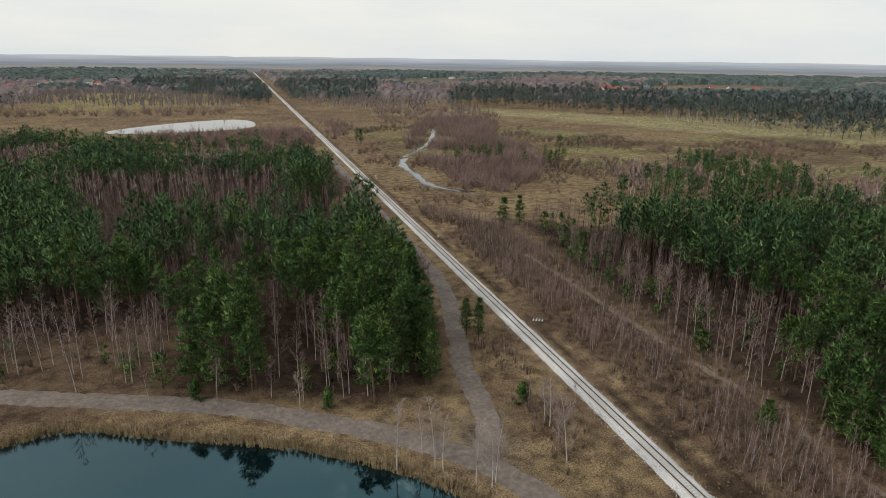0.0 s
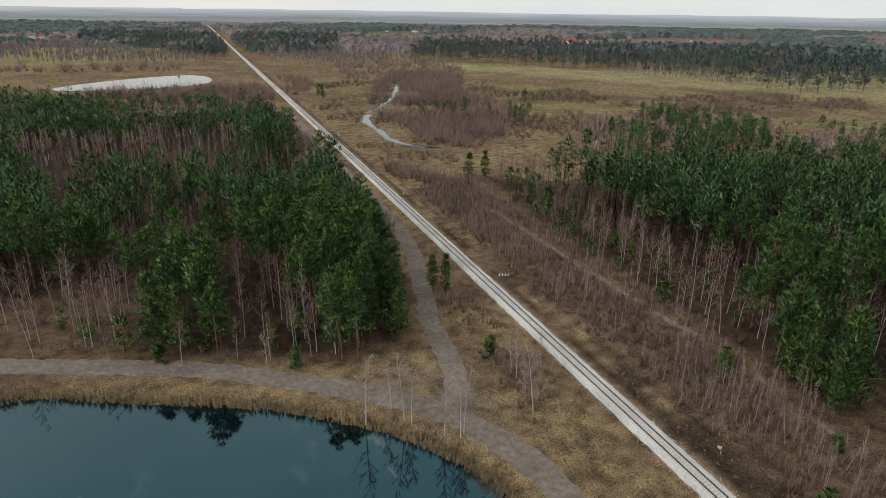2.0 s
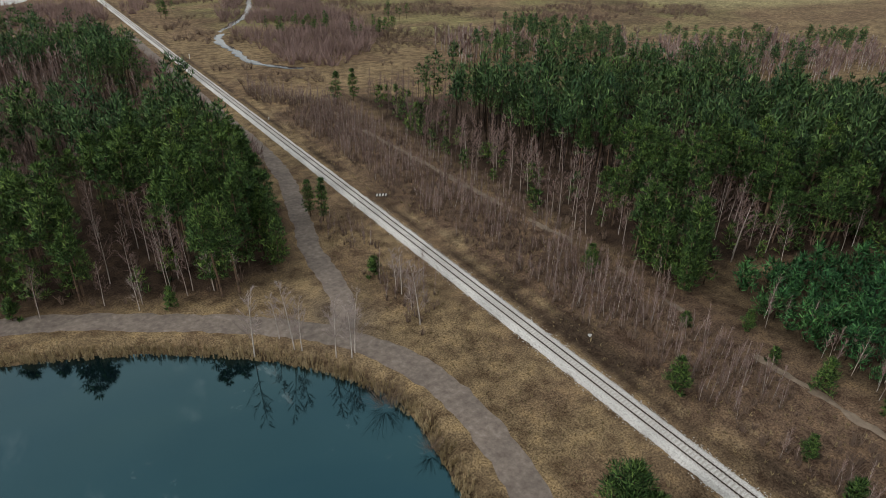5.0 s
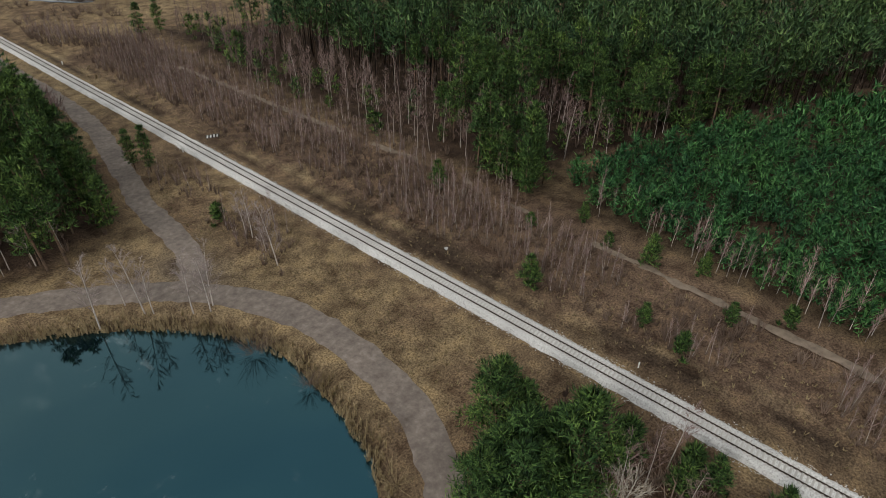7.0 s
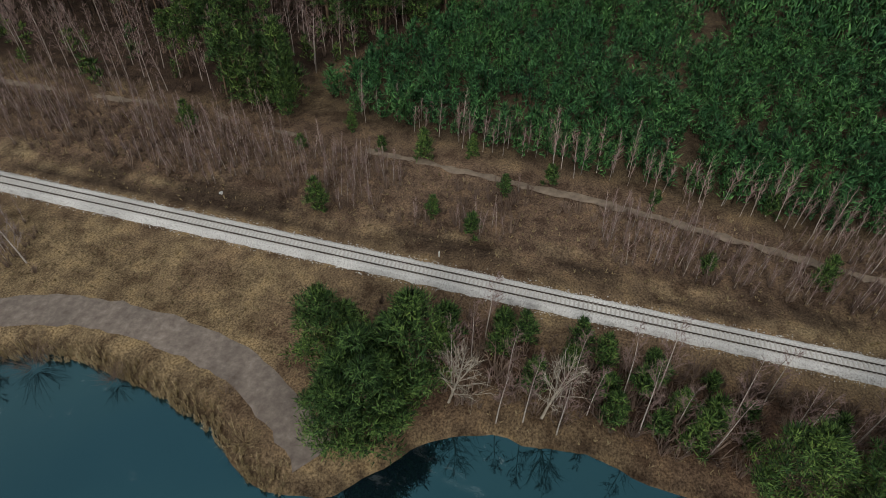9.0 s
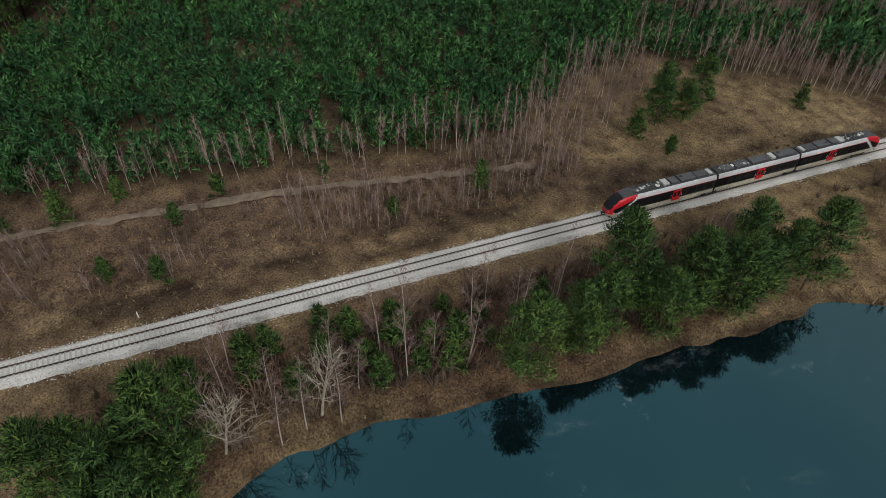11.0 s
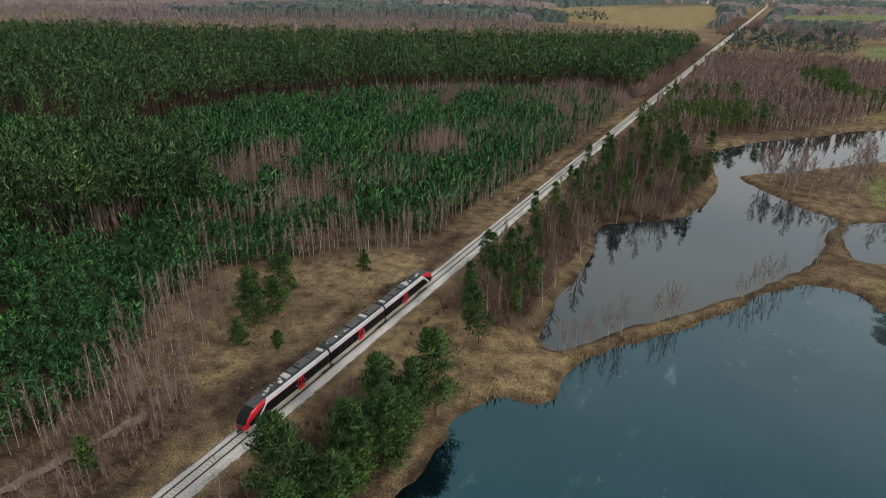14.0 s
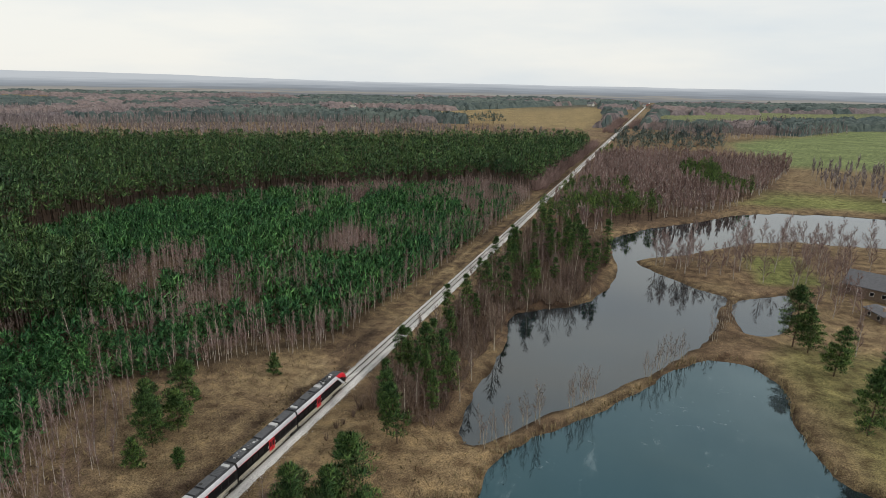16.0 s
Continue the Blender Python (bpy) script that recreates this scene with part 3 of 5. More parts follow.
def merge(pieces):
    """Joins (vertices, triangles[, material[, normals]]) pieces; normals only where all have them."""
    pieces = list(pieces)
    vs, fs, ms, n = [], [], [], 0
    if all(len(p) > 3 for p in pieces):
        return (*merge([p[:3] for p in pieces]), np.concatenate([p[3] for p in pieces]))
    for v, f, *m in pieces:
        vs.append(v)
        fs.append(np.asarray(f) + n)
        ms.append(np.broadcast_to(np.asarray(m[0] if m else 0), len(f)))
        n += len(v)
    return np.concatenate(vs), np.concatenate(fs), np.concatenate(ms)


def sprays(g, centres, radii, per, size, slim=0.34):
    """Needle sprays: slim tapered tufts that point outwards and up from each centre."""
    c = np.repeat(np.asarray(centres, float), per, 0)
    r = np.repeat(np.asarray(radii, float), per, 0)
    d = g.normal(size=c.shape)
    d[:, 2] = np.abs(d[:, 2]) * 0.9 - 0.15 * g.random(len(d))
    d /= np.linalg.norm(d, axis=1)[:, None]
    p = c + d * r * g.uniform(0.30, 0.98, (len(c), 1))
    out = d * 0.8 + (0, 0, 0.42) + g.normal(size=d.shape) * 0.42
    out /= np.linalg.norm(out, axis=1)[:, None]
    t = np.cross(out, d * 0.7 + (0, 0, 0.8) + g.normal(size=out.shape) * 0.35)
    t /= np.linalg.norm(t, axis=1)[:, None] + 1e-9
    s = size * g.uniform(0.6, 1.35, (len(c), 1))
    v = np.stack([p - t * s * slim * 0.66, p + t * s * slim * 0.66, p + out * s * 1.45], 1)
    lit = d + (0, 0, 0.3) + g.normal(size=d.shape) * 0.34
    lit /= np.linalg.norm(lit, axis=1)[:, None]
    return v.reshape(-1, 3), np.arange(len(v) * 3).reshape(-1, 3), np.repeat(lit, 3, 0)


def slivers(g, start, end, width):
    """Thin twigs, one triangle each."""
    start, end = np.asarray(start, float), np.asarray(end, float)
    side = np.cross(end - start, g.normal(size=start.shape))
    side /= np.linalg.norm(side, axis=1)[:, None] + 1e-9
    w = np.asarray(width)
    v = np.stack([start - side * w / 2, start + side * w / 2, end], 1)
    return v.reshape(-1, 3), np.arange(len(v) * 3).reshape(-1, 3)


def pine(g, height, low, wide, tufts, per, size, limbs=True, sides=6, rings=5, slim=0.23, shape=(0.55, 1.0, 0.85, 0.5, 0.12)):
    """Scots pine: bare lower trunk, limbs, and a crown of separate needle clumps. Returns trunk and crown."""
    lean = g.normal(size=2) * 0.03 * height
    z = np.linspace(0, 1, rings)
    line = np.c_[lean[0] * z**2, lean[1] * z**2, z * height * 0.97]
    thick = 0.011 * height + 0.03
    wood = [tube(line, thick * (1.05 - 0.85 * z), sides)]
    tufts = round(tufts * 1.3)
    f = np.sort(g.random(tufts) ** 0.85)
    reach = wide * np.interp(f, [0, 0.25, 0.6, 0.85, 1], shape) * g.uniform(0.30, 1.05, tufts)
    a = np.arange(tufts) * 2.4 + g.uniform(-0.5, 0.5, tufts)
    h = height * (low + (1 - low) * f) - 0.25 * reach * 0.4
    base = np.c_[np.interp(h, line[:, 2], line[:, 0]), np.interp(h, line[:, 2], line[:, 1]), h]
    c = base + np.c_[np.cos(a) * reach, np.sin(a) * reach, 0.18 * reach]
    rad = wide * np.interp(f, [0, 0.5, 1], [0.36, 0.37, 0.25])[:, None] * g.uniform(0.75, 1.25, (tufts, 1)) * np.array([1, 1, 0.56])
    if limbs:
        for b, e in zip(base, c):
            wood.append(tube([b - (0, 0, 0.35), (b + e) / 2 - (0, 0, 0.1), e], [0.06, 0.04, 0.015], 3))
    return merge(wood), sprays(g, c, rad, per, size, slim)


def birch(g, height, limbs=20, twigs=8, wide=1.0, sides=5, fine_width=0.05, thick=1.0, start=0.28):
    """Leafless birch: slim trunk, rising limbs and fine twigs."""
    z = np.linspace(0, 1, 7)
    bend = g.normal(size=2) * 0.05 * height
    line = np.c_[bend[0] * z**2 + 0.06 * np.sin(z * 7 + g.random() * 6), bend[1] * z**2, z * height]
    trunk = tube(line, thick * (0.006 * height + 0.03) * (1.03 - 0.95 * z), sides)
    fine = []
    for i in range(limbs):
        f = start + (0.96 - start) * (i + g.random()) / limbs
        a, length = g.random() * 6.28, wide * (0.22 * height * (1.05 - f) + 0.5) * g.uniform(0.7, 1.2)
        b = np.array([np.interp(f, z, line[:, k]) for k in range(3)])
        out = np.array([np.cos(a), np.sin(a), g.uniform(0.75, 1.5)])
        out /= np.linalg.norm(out)
        m, e = b + out * length * 0.5, b + out * length + (0, 0, 0.15 * length)
        fine.append(tube([b, m, e], np.array([0.022 * (1.5 - f), 0.016, 0.006]) * thick, 3))
        s = b + (e - b) * g.uniform(0.25, 1.0, (twigs, 1))
        d = out + g.normal(size=(twigs, 3)) * 0.55
        fine.append(slivers(g, s, s + d / np.linalg.norm(d, axis=1)[:, None] * g.uniform(0.4, 1.1, (twigs, 1)) * (0.45 + 0.4 * length), fine_width))
    return (*trunk, np.zeros(len(trunk[1]), int)), merge(fine)[:2]


def small_birch(g, height, twigs=54, width=0.10, wide=1.0, stem_thick=0.85):
    """A birch for the joined stands: pale stem (material 0) and twigs (material 1)."""
    bend = g.normal(size=2) * 0.05 * height
    stem = tube([(0, 0, 0), (bend[0] * 0.3, bend[1] * 0.3, height * 0.5), (bend[0], bend[1], height)], np.array([1.0, 0.7, 0.2]) * (0.005 * height + 0.025) * stem_thick, 3)
    f = g.uniform(0.3, 0.98, twigs)
    a = g.random(twigs) * 6.28
    s = np.c_[bend[0] * f**2, bend[1] * f**2, f * height]
    length = wide * (0.24 * height * (1.1 - f) + 0.45) * g.uniform(0.6, 1.3, twigs)
    e = s + np.c_[np.cos(a) * length * 0.6, np.sin(a) * length * 0.6, length * 0.95]
    return merge([(*stem, 0), (*slivers(g, s, e, width), 1)])


def bush(g, height, stems=16, width=0.14, spread=0.5):
    a, r = g.random(stems) * 6.28, g.random(stems) * 0.3 * height * spread
    s = np.c_[np.cos(a) * r, np.sin(a) * r, np.zeros(stems)]
    tip = np.c_[np.cos(a), np.sin(a), np.zeros(stems)] * (r + g.uniform(0.1, 0.7, stems) * height * spread)[:, None] + np.c_[np.zeros((stems, 2)), height * g.uniform(0.5, 1.05, stems)]
    low = slivers(g, s, tip, width)
    k = stems
    mid = s + (tip - s) * g.uniform(0.3, 0.8, (k, 1))
    d = (tip - s) * 0.35 + g.normal(size=(k, 3)) * 0.16 * height
    return merge([(*low, 0), (*slivers(g, mid, mid + d, width * 0.7), 0)])


def planted(templates, p, g, low=0.8, high=1.2, lean=0.0, z=None, shrink=None):
    """Many copies of the templates joined into one mesh."""
    out = []
    which = g.integers(0, len(templates), len(p))
    zz = rise(p[:, 0], p[:, 1]) if z is None else z
    for n, (v, f, m, *nrm) in enumerate(templates):
        m = [m]
        q = np.flatnonzero(which == n)
        if not len(q):
            continue
        s = g.uniform(low, high, len(q)) * (1 if shrink is None else shrink[q])
        a = g.random(len(q)) * 6.28
        ca, sa = np.cos(a)[:, None], np.sin(a)[:, None]
        x, y, h = (v[None, :, k] * s[:, None] for k in range(3))
        h = h * g.uniform(0.9, 1.12, (len(q), 1))
        tilt = g.normal(size=(len(q), 2)) * lean
        w = np.stack([ca * x - sa * y + p[q, 0, None] + h * tilt[:, :1], sa * x + ca * y + p[q, 1, None] + h * tilt[:, 1:], h + zz[q, None] - 0.05], -1)
        k = len(v)
        fi = (np.asarray(f)[None] + (np.arange(len(q)) * k)[:, None, None]).reshape(-1, 3)
        piece = (w.reshape(-1, 3), fi, np.tile(np.broadcast_to(m[0], len(f)), len(q)))
        if nrm:
            e = nrm[0]
            piece += (np.stack([ca * e[None, :, 0] - sa * e[None, :, 1], sa * e[None, :, 0] + ca * e[None, :, 1], np.broadcast_to(e[None, :, 2], (len(q), k))], -1).reshape(-1, 3),)
        out.append(piece)
    return merge(out)


g = np.random.default_rng(21)
PINES = [pine(g, h, low, wide, tufts, 54, 0.56) for h, low, wide, tufts in ((19, 0.50, 2.9, 26), (20, 0.42, 3.1, 30), (17, 0.38, 2.8, 28), (21, 0.55, 2.7, 24), (16, 0.30, 2.9, 30), (18, 0.46, 2.6, 26))]
BUSHY = [pine(g, h, 0.12, wide, tufts, 52, 0.48, shape=(0.85, 1.0, 0.72, 0.42, 0.08)) for h, wide, tufts in ((12, 2.5, 36), (14, 2.7, 40), (11, 2.3, 32), (13, 2.2, 34))]
LAKE_PINES = [pine(g, h, 0.10, wide, tufts, 112, 0.43, shape=(0.8, 1.0, 0.8, 0.5, 0.1)) for h, wide, tufts in ((14, 3.6, 48), (15.5, 3.9, 52), (13, 3.4, 46))]
EDGE_PINES = [pine(g, h, low, wide, tufts, 50, 0.56, shape=(0.75, 1.0, 0.8, 0.45, 0.1)) for h, low, wide, tufts in ((17, 0.16, 2.9, 36), (15, 0.10, 2.8, 34), (19, 0.24, 3.0, 36))]
LITTLE = [pine(np.random.default_rng(int(h * 10)), h, 0.02, wide, tufts, 52, 0.40, shape=(1.0, 0.95, 0.7, 0.42, 0.1)) for h, wide, tufts in ((5.0, 1.5, 24), (3.2, 1.1, 18))]


def joined_pine(h, low, wide, tufts, per, size, rings=3):
    (tv, tf, _), (cv, cf, cn) = pine(g, h, low, wide, tufts, per, size, False, 3, rings, 0.28)
    tn = np.tile(np.array([(1, 0, 0.1), (-0.5, 0.86, 0.1), (-0.5, -0.86, 0.1)]), (len(tv) // 3, 1))
    return merge([(tv, tf, 0, tn), (cv, cf, 1, cn)])


MID_PINES = [joined_pine(h, low, wide, 17, 11, 0.95) for h, low, wide in ((19, 0.50, 2.9), (20, 0.42, 3.1), (17, 0.40, 2.8), (21, 0.55, 2.8), (18, 0.45, 2.7))]
FAR_PINES = [joined_pine(h, 0.40, wide, 11, 7, 1.35, 2) for h, wide in ((18, 3.0), (20, 3.3), (16, 2.8), (19, 3.1))]
FAR_SAPLINGS = [joined_pine(h, 0.05, wide, 6, 6, 0.95, 2) for h, wide in ((4.8, 1.4), (5.4, 1.5), (4.2, 1.3))]
BELT_PINES = [joined_pine(h, 0.30, wide, 5, 6, 2.4, 2) for h, wide in ((17, 3.6), (15, 3.3), (18, 3.5))]
SAPLINGS = [joined_pine(h, 0.05, wide, 12, 11, 0.60, 2) for h, wide in ((4.6, 1.35), (5.4, 1.5), (3.8, 1.2), (5.0, 1.25))]
BIRCHES = [birch(g, h, limbs, 14, fine_width=0.05, thick=0.9) for h, limbs in ((13, 22), (15, 24), (11, 18), (14, 22), (12, 20))]
PALE_BIRCHES = [birch(g, h, limbs, 24, 1.3, fine_width=0.05, thick=1.25, start=0.2) for h, limbs in ((13, 22), (14, 24), (11, 20), (12, 22))]
LAKE_BIRCHES = [birch(g, h, limbs, 24, 1.35, fine_width=0.08, thick=1.4, start=0.14) for h, limbs in ((13, 26), (15, 28), (11, 22), (14, 26))]
THIN_ALDERS = [birch(g, h, 16, 12, 0.75, fine_width=0.045, thick=1.1, start=0.22) for h in (10, 12, 9, 11)]
MID_BIRCHES = [small_birch(g, h) for h in (10, 12, 13, 11, 9)]
THIN_BIRCHES = [small_birch(g, h, 44, 0.07, 0.9, 0.8) for h in (4.5, 6, 7.5, 5, 8)]
FAR_BIRCHES = [small_birch(g, h, 20, 0.75, 1.2, 2.5) for h in (11, 13, 12)]
BUSHES = [bush(g, h) for h in (1.8, 2.4, 3.0, 1.4)]
BIG_BUSHES = [bush(g, h, 26, 0.20, 0.8) for h in (4.5, 5.5, 4.0)]


def tree(name, wood, crown, bark, leaf, label, category, m, crown_label=""):
    t = thing(name, label, category, m)
    for n, (v, f, *rest), mat in (("trunk", wood, bark), ("crown", crown, leaf)):
        ob = new(n, arrays_mesh(n, v, f, [mat], smooth=n == "trunk", normals=rest[0] if rest and n == "crown" else None))
        ob.parent = t
    return t


def grove(name, models, bark, leaf, label, category, group, places, low, high, seed):
    """Countable trees: one of each model, then copies."""
    r = np.random.default_rng(seed)
    first = {}
    for n, (x, y) in enumerate(places):
        k = int(r.integers(0, len(models)))
        s, a = r.uniform(low, high), r.uniform(0, 360)
        m = pose(x, y, float(rise(x, y)) - 0.05, r.normal() * 2, r.normal() * 2, a) @ Matrix.Diagonal((s, s, s * r.uniform(0.92, 1.08), 1))
        if k in first:
            c = copy_thing(first[k], Matrix.Identity(4))
            c.matrix_basis = m
        else:
            first[k] = tagged(tree(name, *models[k], bark, leaf, label, category, m), group=group)


def by_distance(p):
    return p[np.argsort(np.hypot(*(p - NEAR).T))]


def dry(p, gap=0.6):
    """Only places on land."""
    d = np.minimum(np.minimum(signed(LAKE, *p.T), signed(BACK_LAKE, *p.T)), signed(POOL, *p.T))
    return p[d > gap]


# mature pine woods with bare birch mixed in
west = clear_of(clear_of(scatter(WEST_WOOD, 3.9, 1), TRACK_ROAD, 5), SIDE_ROAD, 6)
w_mask = lattice(west[:, 0], west[:, 1], 34, 41) * 0.65 + lattice(west[:, 0], west[:, 1], 11, 42) * 0.35
w_mask = w_mask + np.clip((west[:, 0] + 44) / 60, 0, 0.22) - 0.30 * np.clip((150 - west[:, 1]) / 40, 0, 1) * (west[:, 0] < -76) + 0.10 * (west[:, 1] > 190) * (west[:, 0] < -90)
w_mask -= 0.3 * (west[:, 0] > -60) * (west[:, 0] < -44) * (west[:, 1] < 140)
w_mask += 0.15 * (west[:, 0] > -82) * (west[:, 0] < -62) * (west[:, 1] < 150)
west_pine, west_bare = west[(w_mask > 0.55) & (np.random.default_rng(61).random(len(west)) < 0.86)], west[(w_mask <= 0.55) & (rng.random(len(west)) < 0.55)]
east = clear_of(scatter(EAST_WOOD, 4.0, 2), EAST_PATH, 4)
e_mask = -0.30 * (east[:, 0] < 56) * (east[:, 1] > 92) + lattice(east[:, 0], east[:, 1], 30, 43) * 0.6 + lattice(east[:, 0], east[:, 1], 9, 44) * 0.4 + np.clip((east[:, 0] - 52) / 120, -0.18, 0.25) - 0.25 * np.clip((east[:, 1] - 150) / 80, 0, 1) * (east[:, 0] < 110)
east_pine, east_bare = east[e_mask > 0.54], east[(e_mask <= 0.54) & (rng.random(len(east)) < 0.6)]
south = scatter(SOUTH_WOOD, 6.6, 3)
clump = clear_of(scatter([(90, 225), (135, 228), (165, 215), (190, 165), (250, 125), (310, 110), (330, 180), (215, 235), (200, 300), (130, 290), (96, 255)], 5.2, 4), RIVER, 6)
c_mask = lattice(clump[:, 0], clump[:, 1], 22, 45)
clump_pine, clump_bare = clump[c_mask > 0.50], clump[(c_mask < 0.50) & (c_mask > 0.22)]
stand = scatter([(80, -95), (100, -70), (150, -95), (160, -140), (110, -150), (74, -118)], 4.6, 5)

pines = by_distance(np.concatenate([west_pine, east_pine]))
near = pines[:230]
rim_gap = np.minimum(np.abs(signed(WEST_WOOD, *near.T)), np.abs(signed(EAST_WOOD, *near.T)))
grove("pine_tree", PINES, PINE_BARK, PINE, "tall Scots pine with bare reddish trunk inside the wood", "pine tree", "pines of the near woods", near[rim_gap >= 8], 0.66, 1.14, 5)
grove("edge_pine", EDGE_PINES, PINE_BARK, PINE, "pine at the wood's edge with branches down its trunk", "pine tree", "pines along the wood's edge", near[rim_gap < 8], 0.6, 1.1, 15)
under_pine = np.concatenate([p[(np.abs(signed(q, *p.T)) < 14)] for p, q in ((clear_of(clear_of(scatter(WEST_WOOD, 5.5, 95, 0.5), TRACK_ROAD, 5), SIDE_ROAD, 5), WEST_WOOD), (clear_of(scatter(EAST_WOOD, 5.5, 96, 0.5), EAST_PATH, 3), EAST_WOOD))])
v, f, mi, nn = planted(SAPLINGS, under_pine[np.hypot(*(under_pine - NEAR).T) < 300], g, 0.6, 1.6)
stuff("understory_pines", v, f, [PINE_BARK, PINE], mi, "young pines growing along the wood's edge", "young pines", nn)
rest = np.concatenate([pines[230:], stand])
far_off = np.hypot(*(rest - NEAR).T) > 290
v, f, mi, nn = planted(MID_PINES, rest[~far_off], g, 0.62, 1.15)
stuff("pine_wood", v, f, [PINE_BARK, FOREST], mi, "dense wood of tall dark green Scots pines", "pine wood", nn)
v, f, mi, nn = planted(MID_PINES, clump_pine, g, 0.5, 0.8)
stuff("pine_clump", v, f, [PINE_BARK, FOREST], mi, "clump of pines between the wood and the open marsh", "pines", nn)
v, f, mi, nn = merge([planted(FAR_PINES, rest[far_off], g, 0.6, 0.95), planted(FAR_PINES, south, g, 0.8, 1.15)])
stuff("pine_forest", v, f, [PINE_BARK, FOREST], mi, "broad dark green pine forest beside the railway", "pine forest", nn)

bare = by_distance(np.concatenate([west_bare, east_bare]))
grove("birch_tree", BIRCHES, BIRCH_BARK, TWIG, "leafless silver birch with fine reddish twigs", "birch tree", "bare birches of the near woods", bare[:150], 0.75, 1.1, 6)
sb = scatter(SOUTH_BIRCH, 4.3, 7)
sb_pine = (lattice(sb[:, 0], sb[:, 1], 45, 46) > 0.80) | ((sb[:, 0] > -60) & (sb[:, 1] < -320) & (sb[:, 1] > -390) & (lattice(sb[:, 0], sb[:, 1], 14, 47) > 0.55))
more = np.concatenate([bare[150:], clump_bare])
near_more = np.hypot(*(more - NEAR).T) < 300
v, f, mi = planted(MID_BIRCHES, np.concatenate([more[near_more]]), g, 0.75, 1.15, 0.04)
stuff("birch_wood", v, f, [WOOD_STEM, TWIG], mi, "leafless birch and alder wood in winter", "birch wood")
v, f, mi = planted(FAR_BIRCHES, np.concatenate([more[~near_more], sb[~sb_pine]]), g, 0.75, 1.15, 0.04)
stuff("birch_stand", v, f, [BIRCH_BARK, TWIG], mi, "reddish-brown leafless birch stand beyond the lake", "birch wood")
v, f, mi, nn = planted(MID_PINES, sb[sb_pine], g, 0.45, 0.7)
stuff("young_pine_group", v, f, [PINE_BARK, PINE], mi, "group of young pines among bare birches", "pine wood", nn)

# plantation of young pines, birch rows along its edge
pl = scatter(PLANTATION, 2.7, 8)
gap = lattice(pl[:, 0], pl[:, 1], 24, 51) * 0.55 + lattice(pl[:, 0], pl[:, 1], 8, 52) * 0.45 - 0.07 * (pl[:, 1] < -85)
edge = -signed(PLANTATION, *pl.T)
gap -= 0.20 * (pl[:, 1] < -95) * (pl[:, 0] < 70) * (lattice(pl[:, 0], pl[:, 1], 30, 53) > 0.5)
pl_pine = pl[(gap > 0.27) & (edge > 2.5)]
far_pl = np.hypot(*(pl_pine - NEAR).T) > 165
v, f, mi, nn = merge([planted(SAPLINGS, pl_pine[~far_pl], g, 0.8, 1.3), planted(FAR_SAPLINGS, pl_pine[far_pl], g, 0.9, 1.35)])
stuff("young_pine_plantation", v, f, [PINE_BARK, YOUNG], mi, "dense plantation of young bluish-green pines", "young pines", nn)
rim = scatter(PLANTATION, 2.3, 9)
rim_edge = -signed(PLANTATION, *rim.T)
belt = rim[(rng.random(len(rim)) < 0.72) & (rim_edge < 6.5) & (rim[:, 0] < 60) & (rim[:, 1] < 46)]
inner = pl[(gap <= 0.27) & (pl[:, 1] < -80)]
loose = rim[(rim_edge > 6) & (rim[:, 0] < 60) & (rim[:, 1] < -100) & (lattice(rim[:, 0], rim[:, 1], 20, 54) > 0.55)]
glade = scatter([(10, -48), (26, -40), (34, -62), (44, -78), (40, -92), (30, -80), (18, -62)], 3.2, 55)
v, f, mi = planted(THIN_BIRCHES, np.concatenate([belt, inner, loose, glade]), g, 0.95, 1.45, 0.05)
stuff("birch_belt", v, f, [BIRCH_BARK, TWIG], mi, "belt of slim leafless birches along the young pines", "birch saplings")

# saplings and brushwood on the heath between railway and wood
heath = clear_of(scatter([(8, 260), (34, 215), (34, 60), (26, 54), (25, 0), (24, -50), (9, -55), (9, 60)], 1.75, 10), EAST_PATH, 1.6)
h_mask = lattice(heath[:, 0], heath[:, 1], 13, 61) * 0.6 + lattice(heath[:, 0], heath[:, 1], 5, 62) * 0.4
h_mask += 0.12 * (heath[:, 0] > 11) - 0.25 * (heath[:, 0] < 9.5) + 0.08 * (heath[:, 1] > 90)
westside = clear_of(clear_of(scatter([(-6, 175), (-13, 175), (-15, 120), (-17, 80), (-16, 50), (-6, 40)], 2.2, 12), SIDE_ROAD, 3.2), TRACK_ROAD, 3.4)
ws_mask = lattice(westside[:, 0], westside[:, 1], 9, 63)
strip_south = dry(scatter([(-6, -8), (-18, 8), (-20, -20), (-21, -66), (-8, -74), (-7, -280), (-36, -270), (-42, -190), (-24, -165), (-24, -104), (-6, -104)], 2.6, 13))
v, f, mi = planted(THIN_BIRCHES, np.concatenate([heath[h_mask > 0.57], westside[ws_mask > 0.6], strip_south[lattice(*strip_south.T, 9, 64) > 0.42]]), g, 0.55, 1.0, 0.07)
stuff("birch_saplings", v, f, [BIRCH_BARK, TWIG], mi, "thin leafless birch saplings on dry heath", "saplings")
bank_brush = dry(scatter(BANK, 1.7, 88, 0.75))
under = np.concatenate([bank_brush, scatter(WEST_WOOD, 5.5, 14), clear_of(scatter(EAST_WOOD, 5.0, 15), EAST_PATH, 3)])
under = clear_of(clear_of(under[np.hypot(*(under - NEAR).T) < 330], TRACK_ROAD, 4.5), SIDE_ROAD, 4.5)
v, f, mi = planted(BUSHES, np.concatenate([heath[(h_mask > 0.46)], westside[ws_mask > 0.42], strip_south[lattice(*strip_south.T, 7, 65) > 0.28], under]), g, 0.55, 1.2)
